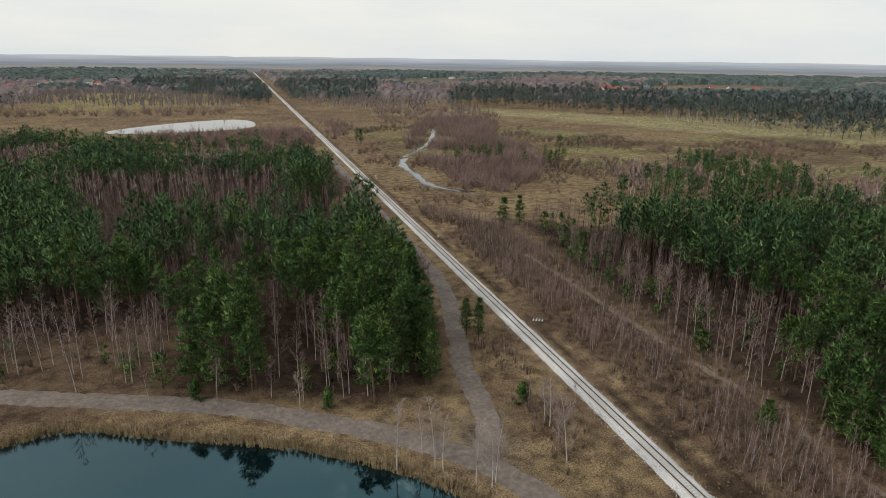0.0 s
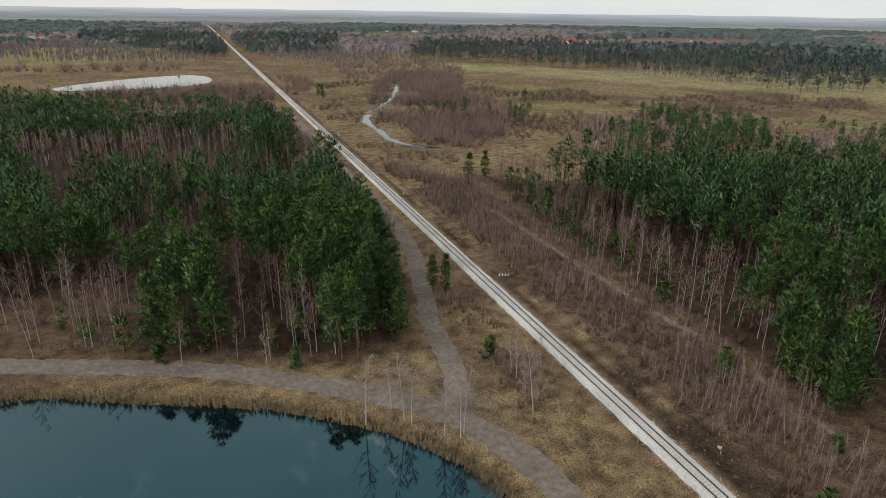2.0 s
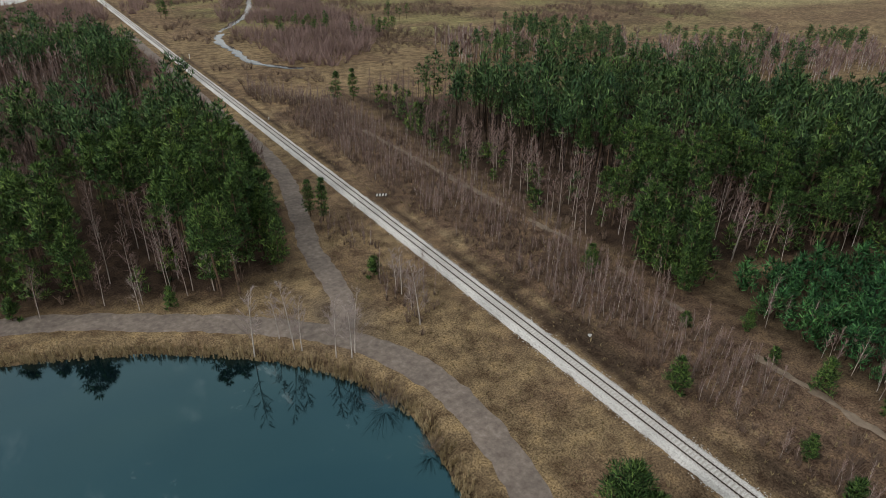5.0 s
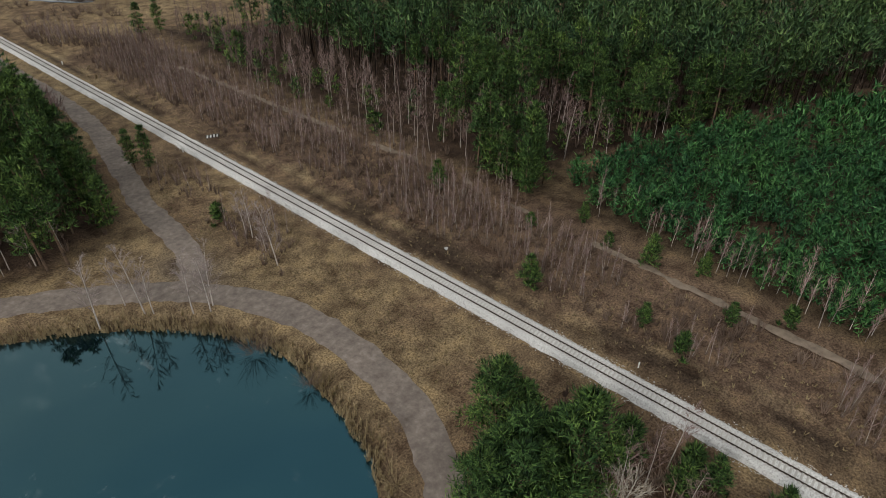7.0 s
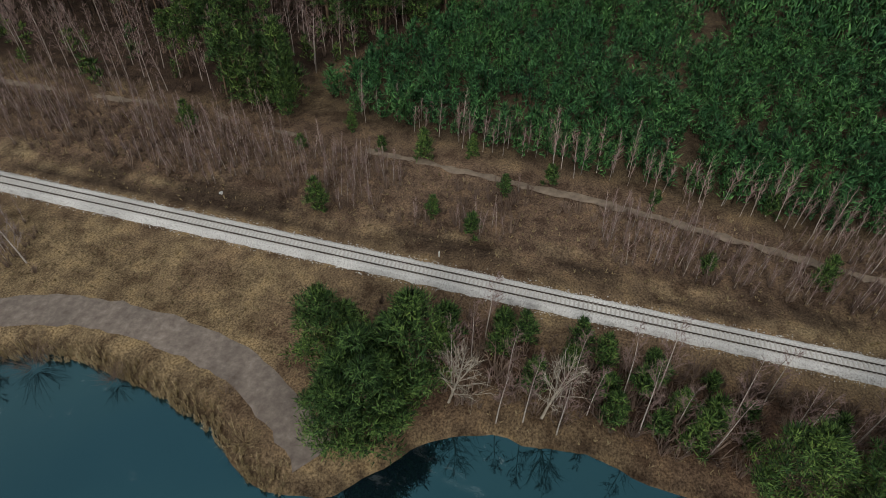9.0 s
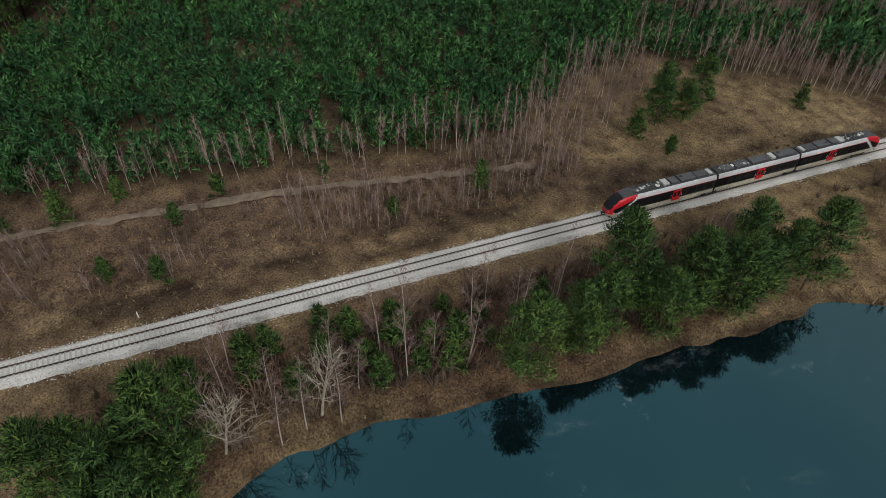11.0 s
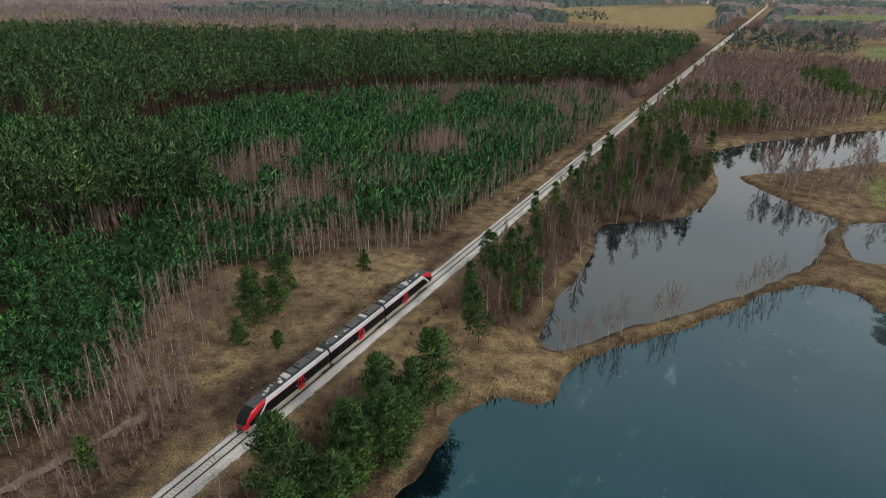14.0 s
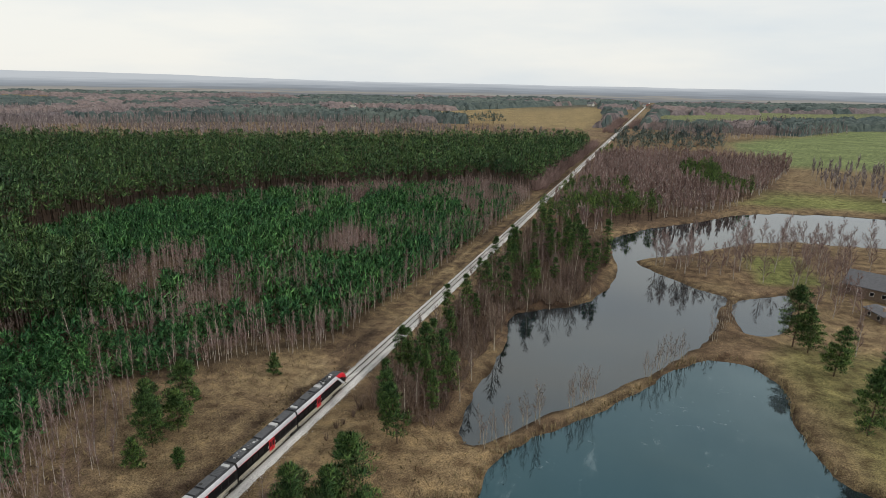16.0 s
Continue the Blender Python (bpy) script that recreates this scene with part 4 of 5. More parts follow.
stuff("brushwood", v, f, [BRUSH], mi, "brown leafless brushwood and undergrowth", "brushwood")

# willow and alder thickets in the marsh, hedges along the far railway
marsh = np.concatenate([clear_of(scatter([(40, 250), (120, 330), (140, 480), (200, 620), (130, 640), (60, 480), (44, 380)], 6, 16), RIVER, 5), scatter([(5, 480), (38, 560), (30, 640), (6, 620)], 9, 17),
                        scatter([(-36, 470), (-8, 470), (-14, 560), (-60, 560)], 6, 18), scatter([(-95, 480), (-40, 430), (-45, 545), (-150, 545)], 7, 19)])
marsh = marsh[lattice(*marsh.T, 40, 66) > 0.36]
hedges = np.concatenate([scatter([(6, -700), (13, -700), (16, -380), (7, -380)], 3.5, 22), scatter([(-7, -1000), (-24, -1000), (-24, -1200), (-7, -1200)], 6, 23), scatter([(6, -900), (24, -900), (24, -1250), (6, -1250)], 6, 24),
                         scatter([(30, -330), (90, -345), (140, -300), (130, -285), (60, -322)], 4, 25), scatter([(70, 560), (220, 640), (210, 760), (90, 730)], 11, 26, 0.7), scatter([(-300, 740), (-80, 720), (-70, 770), (-290, 800)], 10, 27, 0.7)])
wet = clear_of(scatter([(8, 225), (60, 215), (95, 215), (130, 300), (330, 240), (430, 350), (300, 450), (160, 600), (10, 560)], 4.6, 29), RIVER, 4)
wet = wet[(lattice(*wet.T, 55, 67) * 0.55 + lattice(*wet.T, 14, 68) * 0.45 + 0.10 * (wet[:, 0] < 130) * (wet[:, 1] < 400) > 0.62)]
scrub = scatter([(-9, 170), (-19, 170), (-24, 300), (-30, 420), (-60, 470), (-20, 470), (-9, 300)], 3.2, 28, 0.7)
bank_growth = np.concatenate([dry(scatter(BANK_SOUTH, 2.5, 98, 0.8), 0.3), dry(scatter(BANK, 3.0, 99, 0.7), 0.5)])
v, f, mi = planted(BIG_BUSHES, bank_growth, g, 0.45, 1.05)
stuff("bank_brushwood", v, f, [BRUSH], mi, "dense brown leafless brushwood on the lake banks", "brushwood")
v, f, mi = planted(BIG_BUSHES, wet, g, 0.4, 0.9)
stuff("marsh_shrubs", v, f, [BRUSH], mi, "low brown leafless shrubs scattered over the marsh", "shrubs")
v, f, mi = planted(BIG_BUSHES, scrub, g, 0.6, 1.1)
stuff("railside_scrub", v, f, [TWIG], mi, "purplish leafless scrub along the railway", "scrub")
v, f, mi = planted(BIG_BUSHES, np.concatenate([marsh, hedges]), g, 0.9, 2.0)
stuff("thicket", v, f, [TWIG], mi, "purplish-brown leafless willow and alder thicket", "thicket")

carr = np.concatenate([scatter(q, 6, 83 + n, 0.6) for n, q in enumerate(([(58, 345), (92, 345), (98, 375), (60, 378)], [(92, 320), (125, 322), (125, 345), (95, 345)], [(145, 378), (172, 380), (170, 400), (148, 400)], [(18, 455), (32, 455), (32, 475), (18, 475)]))])
v, f, mi, nn = planted(MID_PINES, carr, g, 0.4, 0.65)
stuff("marsh_pines", v, f, [PINE_BARK, PINE], mi, "clumps of small dark pines in the marsh", "pines", nn)

# single trees that stand out
grove("lakeside_pine", LAKE_PINES, PINE_BARK, PINE, "bushy dark green pine on the lake bank", "pine tree", "pines on the lake bank",
      [(-20, -37), (-18, -44), (-21, -50), (-22, -60), (-17, -64), (-23, -70), (-22.5, -25), (-19, -53), (-22.5, -45), (-21, -34), (-23, -56), (-17, -42), (-20.5, -66),
       (-18.5, 22), (-20.5, 25), (-19.5, 17.5), (-23, 20.5), (-24.5, 16), (-26, 20.5), (-27.5, 16.5), (-30, 19.5), (-22, 14)], 0.82, 1.1, 31)
grove("bank_young_pine", LITTLE, PINE_BARK, PINE, "thin young pine on the leafy bank above the lake", "young pine", "young pines on the lake bank",
      [(-12, -12), (-17, -14), (-18, -18), (-10, 13), (-8, 6), (-13, 12.5), (-9, -7), (-10, -14), (-15, -20), (-11, -3), (-14, -8)], 1.1, 1.7, 39)
grove("roadside_pine", BUSHY, PINE_BARK, PINE, "pine with a full crown near the railway", "pine tree", "scattered pines along the line",
      [(-17, -95), (-20, -93), (-14, -102), (-12, -118), (-13, -132), (-15, -140), (-10, -150), (-12, -162), (-9, -205), (-11, -216), (-14, -222), (-22, -210), (-30, -236), (-14, 126), (-12.5, 122), (31, 56), (35, 59), (34, 217), (40, 214), (24, 464)], 0.75, 1.05, 32)
grove("shore_pine", LAKE_PINES, PINE_BARK, PINE, "broad dark pine on the grassy lake shore", "pine tree", "pines on the grassy shore", [(-98, -171), (-101, -168), (-104, -155), (-104, -128), (-110, -140)], 0.8, 1.1, 40)
grove("clearing_pine", LAKE_PINES, PINE_BARK, PINE, "broad dark pine standing in the grassy clearing", "pine tree", "pines of the clearing", [(20, -81.5), (23, -85), (24, -79), (21, -76)], 0.6, 0.9, 38)
grove("small_pine", LITTLE, PINE_BARK, PINE, "small bushy young pine on dry grass", "young pine", "small pines on open ground",
      [(12.2, -73), (19, -70), (28, 36), (13, 22), (24, 50), (-9, 13), (-8, 3), (-7.5, -4), (-8, -13), (-9, -20), (25, -92), (17, -108), (10, 15), (22, 12), (31, 20), (14, -36), (24, 73), (-14, 94), (-9, -112), (-12, -86), (27, 5), (12, -20), (9, 40), (-50, 103), (-74, 113), (-15, 1), (-17, -9), (-14, -16), (-12, -24), (-17, -31), (-13, -45), (-11, 6), (-16, -24), (-12, -33), (36, -54), (29, -30), (26, -12), (28, 28), (33, 44)], 0.8, 1.3, 33)
grove("roadside_birch", PALE_BIRCHES, PALE_BARK, PALE_TWIG, "pale leafless birch on the lake bank", "birch tree", "birches round the road bend",
      [(-42, 81.5), (-36, 80), (-35, 79), (-31, 74.5), (-29, 73), (-28, 74), (-37, 84), (-42, 105), (-55, 105), (-37, 107), (-13, 87), (-13, 85), (-15, 75)], 0.6, 1.0, 34)
grove("bank_birch", BIRCHES, BIRCH_BARK, TWIG, "leafless birch with reddish twigs on the leafy bank", "birch tree", "birches between line and lake",
      [(-18.5, 10), (-20, 1), (-20.5, -3), (-18, -12), (-21, 4), (-14, -22), (-13, -30), (-15, -41), (-9, -52), (-11, -48),
       (-82, 113), (-70, 111), (-96, 122), (-60, 110), (-15, 4), (-17, -6), (-12, -4), (-16, -16), (-11, -14), (-13, -10), (-18, -20), (-10, -26), (-16, -27), (-12, -36), (-10, -42), (-15, -33), (-13, -58), (-11, -64), (-9, 8), (-13, 9)], 0.6, 1.0, 34)
banks = [(-26, -112), (-25.5, -122), (-26, -140), (-25, -152), (-28, -170), (-34, -174), (-39, -180), (-44, -190), (-40, -198), (-30, -190), (-26, -182), (-20, -172), (-36, -210), (-43, -225), (-28, -222)]
spit = [(-35, -98.5), (-36.6, -101), (-38.5, -103.5), (-41, -108), (-43, -110.5), (-48.5, -119), (-50.5, -121.5), (-52, -123.5), (-63, -139.5), (-65.5, -144), (-68, -148.5), (-71, -152.5), (-79, -168), (-82, -178), (-84, -184)]
r5 = np.random.default_rng(55)
bank_free = dry(scatter(BANK_SOUTH, 5.5, 81), 1.2)
pick = r5.random(len(bank_free))
banks += [tuple(q) for q in bank_free[pick < 0.32]]
grove("bank_pine", BUSHY, PINE_BARK, PINE, "dark pine between the railway and the back lake", "pine tree", "pines between line and back lake", [tuple(q) for q in bank_free[pick > 0.62] if q[0] > -26 or q[1] < -200], 0.6, 1.05, 37)
grove("lakeside_alder", LAKE_BIRCHES, GREY_BARK, BRUSH, "leafless grey alder at the water's edge", "alder tree", "alders round the back lake", banks, 0.55, 0.95, 35)
spit_more = [(x + dx, y + dy) for x, y in spit for dx, dy in ((0, 0), (0.9, -1.1), (-0.5, 1.2), (0.5, 0.7))]
grove("spit_alder", THIN_ALDERS, GREY_BARK, BRUSH, "slim leafless alder on the narrow grassy spit", "alder tree", "alders along the spit", spit_more, 0.45, 0.85, 41)
island = [(-63, -236), (-66, -240), (-70, -232), (-73, -229), (-74, -238), (-78, -232), (-80, -228), (-82, -240), (-85, -233), (-88, -246), (-89, -229), (-92, -240), (-96, -243), (-94, -255), (-104, -244), (-107, -280), (-112, -283), (-118, -288), (-125, -287), (-131, -290), (-112, -232), (-117, -237),
          (-115, -222), (-121, -228), (-125, -238), (-118, -214), (-128, -246), (-120, -255), (-130, -262), (-136, -280), (-110, -205), (-113, -198), (-117, -160), (-115, -150), (-112, -170)]
head = dry(scatter([(-60, -240), (-76, -226), (-92, -222), (-116, -226), (-120, -195), (-140, -180), (-150, -290), (-118, -292), (-100, -284), (-82, -262)], 6.5, 82, 0.42), 1.0)
island += [tuple(q) for q in head if not inside([(-95, -262), (-115, -270), (-118, -232), (-98, -228)], np.array(q[0]), np.array(q[1])) and not -141 < q[0] < -121 or q[1] < -250]
grove("garden_birch", LAKE_BIRCHES, BIRCH_BARK, TWIG, "leafless birch with a reddish twiggy crown on the headland", "birch tree", "birches on the headland", island, 0.75, 1.05, 36)
bare_oak = birch(g, 11, 30, 14, 2.0, fine_width=0.05, thick=2.0, start=0.2)
oak = tree("bare_oak", *bare_oak, GREY_BARK, GREY_BARK, "wide leafless grey tree leaning over the bank", "bare tree", pose(-20, 10, 0, 8, -10, 30))
copy_thing(oak, pose(-19, -1, 0, -5, -8, 140))

for x, y, size, label in ((-29.5, 61, 1.3, "round leafless grey willow bush on the lake shore"), (-28.5, 50, 0.9, "leafless willow bush leaning over the water"), (-31.5, 30.5, 1.0, "copper-brown leafless shrub at the water's edge"), (-26.5, 36, 0.7, "small leafless shrub beside the dirt road")):
    shrub = thing("shore_shrub", label, "shrub", pose(x, y, -0.15, 0, 0, 37 * x) @ Matrix.Diagonal((size, size, size, 1)), "shrubs along the north shore")
    sv, sf, _ = bush(g, 2.6, 110, 0.04, 1.5)
    twigs = new("twigs", arrays_mesh("twigs", sv, sf, [REED if "copper" in label else BRUSH]))
    twigs.parent = shrub

# reeds along the north shore, tussocks on open ground
g2 = np.random.default_rng(77)
rl = denser(np.r_[LAKE, LAKE[:1]], 0.35)
rl = np.concatenate([rl + g2.normal(size=rl.shape) * 1.0 for _ in range(5)])
d = signed(LAKE, *rl.T)
north = (rl[:, 1] > 24) & (d > -0.5) & (d < 3.4)
other = (rl[:, 1] <= 24) & (d > -0.2) & (d < 1.4) & (rl[:, 1] < -74) & (g2.random(len(rl)) < 0.2)
reed_at = rl[north | other]
REEDS = [bush(g2, h, 9, 0.10, 0.28) for h in (1.2, 1.6, 1.0)]
v, f, mi = planted(REEDS, reed_at, g2, 0.6, 1.15, z=np.clip(signed(LAKE, *reed_at.T) / 2.4, -1, 1) - 1)
stuff("reed_bed", v, f, [REED], mi, "straw-coloured dry reeds along the lake shore", "reeds")
open_ground = np.concatenate([dry(scatter([(-20, 130), (-5, 130), (-5, 20), (-24, 26)], 1.5, 71)), scatter([(4, 200), (26, 200), (26, -50), (50, -60), (48, -95), (30, -106), (12, -130), (4, -130)], 1.7, 72), dry(scatter([(-6, -70), (-40, -72), (-45, -105), (-6, -105)], 1.7, 73)),
                              dry(scatter([(-6, 20), (-24, 20), (-24, -72), (-6, -72)], 1.8, 74))])
open_ground = clear_of(clear_of(clear_of(open_ground, TRACK_ROAD, 3.2), SIDE_ROAD, 3), EAST_PATH, 1.6)
TUFTS = [bush(g2, h, 7, 0.12, 0.9) for h in (0.45, 0.6, 0.35)]
v, f, mi = planted(TUFTS, open_ground, g2, 0.6, 1.4)
stuff("grass_tussocks", v, f, [TUSSOCK], mi, "tussocks of dry yellow grass", "dry grass")


# far woods: bands of pine and bare trees out to the skyline
def far_wood(name, mats, models, polys, step, seed, low, high, label, category, mask=None):
    p = np.concatenate([scatter(q, step, seed + n) for n, q in enumerate(polys)])
    if mask is not None:
        p = p[mask(p)]
    r = np.hypot(*(p - NEAR).T)
    k = np.ones(len(p))
    v, f, mi, *nn = planted(models, p, g2, low, high, shrink=k)
    stuff(name, v, f, mats, mi, label, category, *nn)


BANDS = [[(190, 790), (290, 735), (390, 570), (430, 380), (760, 420), (980, 790), (650, 890), (530, 1060), (350, 1150)], [(-240, 1250), (-40, 850), (-12, 870), (-12, 1440), (-285, 1600)], [(8, 930), (130, 905), (245, 1440), (60, 1460), (8, 1300)],
         [(-420, 760), (-310, 760), (-300, 840), (-420, 860)], [(-8, -625), (-8, -800), (-128, -795), (-115, -640)], [(170, -960), (420, -960), (430, -1000), (190, -1020)]]
far_wood("spruce_belt", [PINE_BARK, HAZED_NEEDLES], BELT_PINES, BANDS, 12.5, 300, 0.75, 1.1, "dark green belt of distant conifers, greyed with painted haze", "forest")
BROWN = [[(-330, 820), (-40, 790), (-60, 860), (-240, 1180), (-330, 1100)], [(100, 720), (215, 660), (200, 820), (140, 900), (20, 880), (20, 820)], [(-39, -1030), (-291, -1430), (-367, -1293), (-309, -1038), (-77, -800)], [(20, -760), (150, -690), (300, -610), (450, -510), (640, -430), (900, -480), (1100, -800), (800, -930), (590, -960), (430, -960), (300, -860), (150, -790)],
         [(380, 580), (430, 400), (445, 400), (400, 600), (300, 740), (285, 730)], [(-160, -440), (-250, -440), (-420, -620), (-170, -560)], [(-310, 720), (-500, 700), (-520, 800), (-330, 800)]]
far_wood("bare_wood", [BIRCH_BARK, HAZED_TWIG], FAR_BIRCHES, BROWN, 10.0, 320, 0.85, 1.25, "distant brown leafless wood, paled with painted haze", "forest", lambda p: lattice(*p.T, 60, 80) > 0.28)


FIELDS = [[(170, -805), (263, -1022), (478, -1198), (384, -1447), (154, -2185), (63, -1401), (30, -1019)], [(-40, -1030), (-700, -1700), (-900, -2300), (-50, -1500)], [(-130, -800), (-150, -600), (-620, -520), (-900, -1500), (-330, -1150)],
          [(260, 1300), (430, 1450), (980, 2110), (420, 1900)], [(560, 1120), (830, 1000), (1560, 1180), (1140, 1430), (700, 1300)], [(-520, 1200), (-520, 1470), (-320, 1480), (-290, 1250)], [(-290, 760), (-300, 1180), (-100, 1130), (-70, 880)]]


def canopy(name, mats, low, high, tall, seed, label, first, last):
    """Closed tree tops of far woods between two bearings: one uneven sheet of separate peaks, open where the land is farmed."""
    q = np.random.default_rng(seed)
    a, r = np.meshgrid(np.arange(radians(first), radians(last), 0.0052), 1000 * np.exp(np.arange(0, 0.92, 0.0085)))
    a, r = a + q.uniform(-0.002, 0.002, a.shape), r * (1 + q.uniform(-0.003, 0.003, r.shape))
    x, y = NEAR[0] + np.sin(a) * r, np.cos(a) * r
    n = lattice(x, y, 420, 21) * 0.5 + lattice(x * 0.5, y, 150, 22) * 0.3 + lattice(x, y, 45, 23) * 0.2
    wooded = (n > low) & (n <= high) & (np.abs(x) > 26)
    for field in FIELDS:
        wooded &= ~inside(field, x, y)
    wooded[0], wooded[:, 0], wooded[:, -1] = False, False, False
    z = rise(x, y) + np.where(wooded, tall * q.uniform(0.35, 1.1, x.shape), -1.5)
    ids = np.arange(x.size).reshape(x.shape)
    f = np.stack([ids[:-1, :-1], ids[1:, :-1], ids[1:, 1:], ids[:-1, 1:]], -1).reshape(-1, 4)
    f = f[wooded.ravel()[f].any(1)]
    stuff(name, np.stack([x, y, z], -1).reshape(-1, 3), f, mats, None, label, "forest")


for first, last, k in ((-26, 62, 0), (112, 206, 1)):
    canopy("far_conifers", [HAZED_PINE_TOPS], 0.52, 0.9, 15, 91 + k, "dark conifer forest towards the skyline, painted hazy", first, last)
    canopy("far_bare_trees", [HAZED_BARE_TOPS], 0.40, 0.52, 12, 95 + k, "distant leafless woods towards the skyline, painted hazy", first, last)

# ---- railway ----
RAIL_TOP = 0.63
ys = steps([(-4950, 60), (-1500, 20), (-300, 1.2), (300, 20), (1500, 60), (4950, 0)])
r3 = np.random.default_rng(3)
cut = [(-2.35, -0.05), (-2.05, 0.18), (-1.62, 0.44), (-1.25, 0.47), (-0.92, 0.46), (-0.60, 0.44), (0, 0.45), (0.60, 0.44), (0.92, 0.46), (1.25, 0.47), (1.62, 0.44), (2.05, 0.18), (2.35, -0.05)]
rows = []
for n, (x, z) in enumerate(cut):
    wob = r3.uniform(-0.16, 0.16, len(ys)) * (abs(x) > 1.5)
    rows.append(np.stack([x + wob, ys, rise(np.zeros(len(ys)), ys) + z + r3.uniform(-0.02, 0.02, len(ys))], 1))
bed = np.stack(rows, 1)
i = np.arange(bed.shape[0] * bed.shape[1]).reshape(bed.shape[:2])
railway = tagged(new("railway_track", arrays_mesh("railway_track", bed.reshape(-1, 3), np.stack([i[:-1, :-1], i[:-1, 1:], i[1:, 1:], i[1:, :-1]], -1).reshape(-1, 4), [BALLAST, STAINED], np.tile([1 if n in (4, 7) else 0 for n in range(12)], len(ys) - 1))),
                 "single railway line on a bed of pale crushed stone", "railway", kind="structure")
profile = [(-0.075, 0), (-0.075, 0.02), (-0.02, 0.04), (-0.02, 0.13), (-0.04, 0.14), (-0.04, 0.18), (0.04, 0.18), (0.04, 0.14), (0.02, 0.13), (0.02, 0.04), (0.075, 0.02), (0.075, 0)]
for side in (-0.755, 0.755):
    line = np.stack([np.stack([np.full(len(ys), side + x), ys, rise(np.zeros(len(ys)), ys) + 0.45 + z], 1) for x, z in profile], 1)
    i = np.arange(line.shape[0] * line.shape[1]).reshape(line.shape[:2])
    rail = new("rail", arrays_mesh("rail", line.reshape(-1, 3), np.stack([i[:-1], i[1:], np.roll(i[1:], -1, 1), np.roll(i[:-1], -1, 1)], -1).reshape(-1, 4), [RAIL]))
    rail.parent = railway
    tagged(rail, "dark rusty steel rail")

sleeper_bm = box(bmesh.new(), 0, 0, 0, 2.5, 0.27, 0.12, 0.025)
sleeper_mesh = bpy.data.meshes.new("sleeper")
sleeper_bm.to_mesh(sleeper_mesh)
sleeper_v = np.array([v.co[:] for v in sleeper_mesh.vertices])
sleeper_bm.free()
sleeper_mesh.materials.append(CONCRETE)
for n in range(290):
    ob = new("sleeper", sleeper_mesh)
    ob.parent = railway
    ob.matrix_basis = pose(r3.normal() * 0.015, -96 + n * 0.62, 0.435 + r3.normal() * 0.008, 0, 0, r3.normal() * 0.4)
box_f = np.array([(0, 1, 2), (0, 2, 3), (4, 6, 5), (4, 7, 6), (0, 4, 1), (1, 4, 5), (1, 5, 2), (2, 5, 6), (2, 6, 3), (3, 6, 7), (3, 7, 0), (0, 7, 4)])
box_v = np.array([(-1.25, -0.13, -0.06), (1.25, -0.13, -0.06), (1.25, 0.13, -0.06), (-1.25, 0.13, -0.06), (-1.25, -0.13, 0.06), (1.25, -0.13, 0.06), (1.25, 0.13, 0.06), (-1.25, 0.13, 0.06)])
more_y = np.r_[np.arange(-96.62, -420, -0.62), np.arange(84.0, 420, 0.62)]
sv = (box_v[None] + np.stack([np.zeros(len(more_y)), more_y, np.full(len(more_y), 0.435)], 1)[:, None]).reshape(-1, 3)
sf = (box_f[None, :, ::-1] + (np.arange(len(more_y)) * 8)[:, None, None]).reshape(-1, 3)
rest_sleepers = stuff("sleepers", sv, sf, [CONCRETE], None, "concrete sleepers of the railway", "")
rest_sleepers.parent = railway

# loose stones on the shoulders of the bed
q = 9000
sy = r3.uniform(-130, 130, q)
sx = np.sign(r3.normal(size=q)) * (1.75 + np.abs(r3.normal(size=q)) * 0.5)
sz = np.interp(np.abs(sx), [1.62, 2.05, 2.35], [0.44, 0.18, 0.0])
stone = np.array([(-1, -0.7, 0), (1, -0.8, 0), (0.2, 1, 0), (0, 0, 1.0)])
stv = stone[None] * r3.uniform(0.05, 0.13, (q, 1, 3)) + np.stack([sx, sy, sz], 1)[:, None]
stf = np.array([(0, 1, 3), (1, 2, 3), (2, 0, 3)])[None] + (np.arange(q) * 4)[:, None, None]
pebbles = stuff("ballast_stones", stv.reshape(-1, 3), stf.reshape(-1, 3), [BALLAST], None, "loose crushed stones beside the sleepers", "")
pebbles.parent = railway

# ---- train ----
HALF = [(0, 0.32), (0.80, 0.32), (0.95, 0.42), (0.985, 0.62), (0.99, 0.82), (0.995, 1.0), (1.0, 1.15), (1.0, 1.35), (1.0, 1.55), (1.0, 1.75), (1.0, 1.95), (0.998, 2.15), (0.995, 2.35), (0.99, 2.55), (0.985, 2.72), (0.98, 2.84),
        (0.975, 2.92), (0.955, 3.05), (0.92, 3.2), (0.87, 3.36), (0.80, 3.52), (0.72, 3.62), (0.60, 3.66), (0.3, 3.70), (0, 3.71)]
RING = [(x, z) for x, z in HALF] + [(-x, z) for x, z in HALF[-2:0:-1]]
PAINTS = [CREAM, BLACK, RED, SILVER, ROOF, GLASS]


def livery(x, u, z, nominal):
    """Which paint a panel has: x across, u metres from the nose tip, z height, nominal its height on the full section."""
    if u < 5.2:
        stripe = 2.0 + (z - 1.1) * 1.15
        if u < 2.3 and abs(x) < 0.98 and z > 1.55 and nominal > 2.9:
            return 5
        if abs(u - stripe - 0.25) < 0.3 and nominal < 3.6:
            return 3
        if u < stripe:
            if nominal > 3.6 and abs(x) < 1.0:
                return 4
            if z > 1.35 + 0.42 * u or u < 0.75:
                return 2 if z > 0.75 else 0
            return 1 if z > 1.0 else 0
    return 0 if nominal < 1.1 else 1 if nominal < 2.84 else 2 if nominal < 2.93 else 3 if nominal < 3.6 else 4


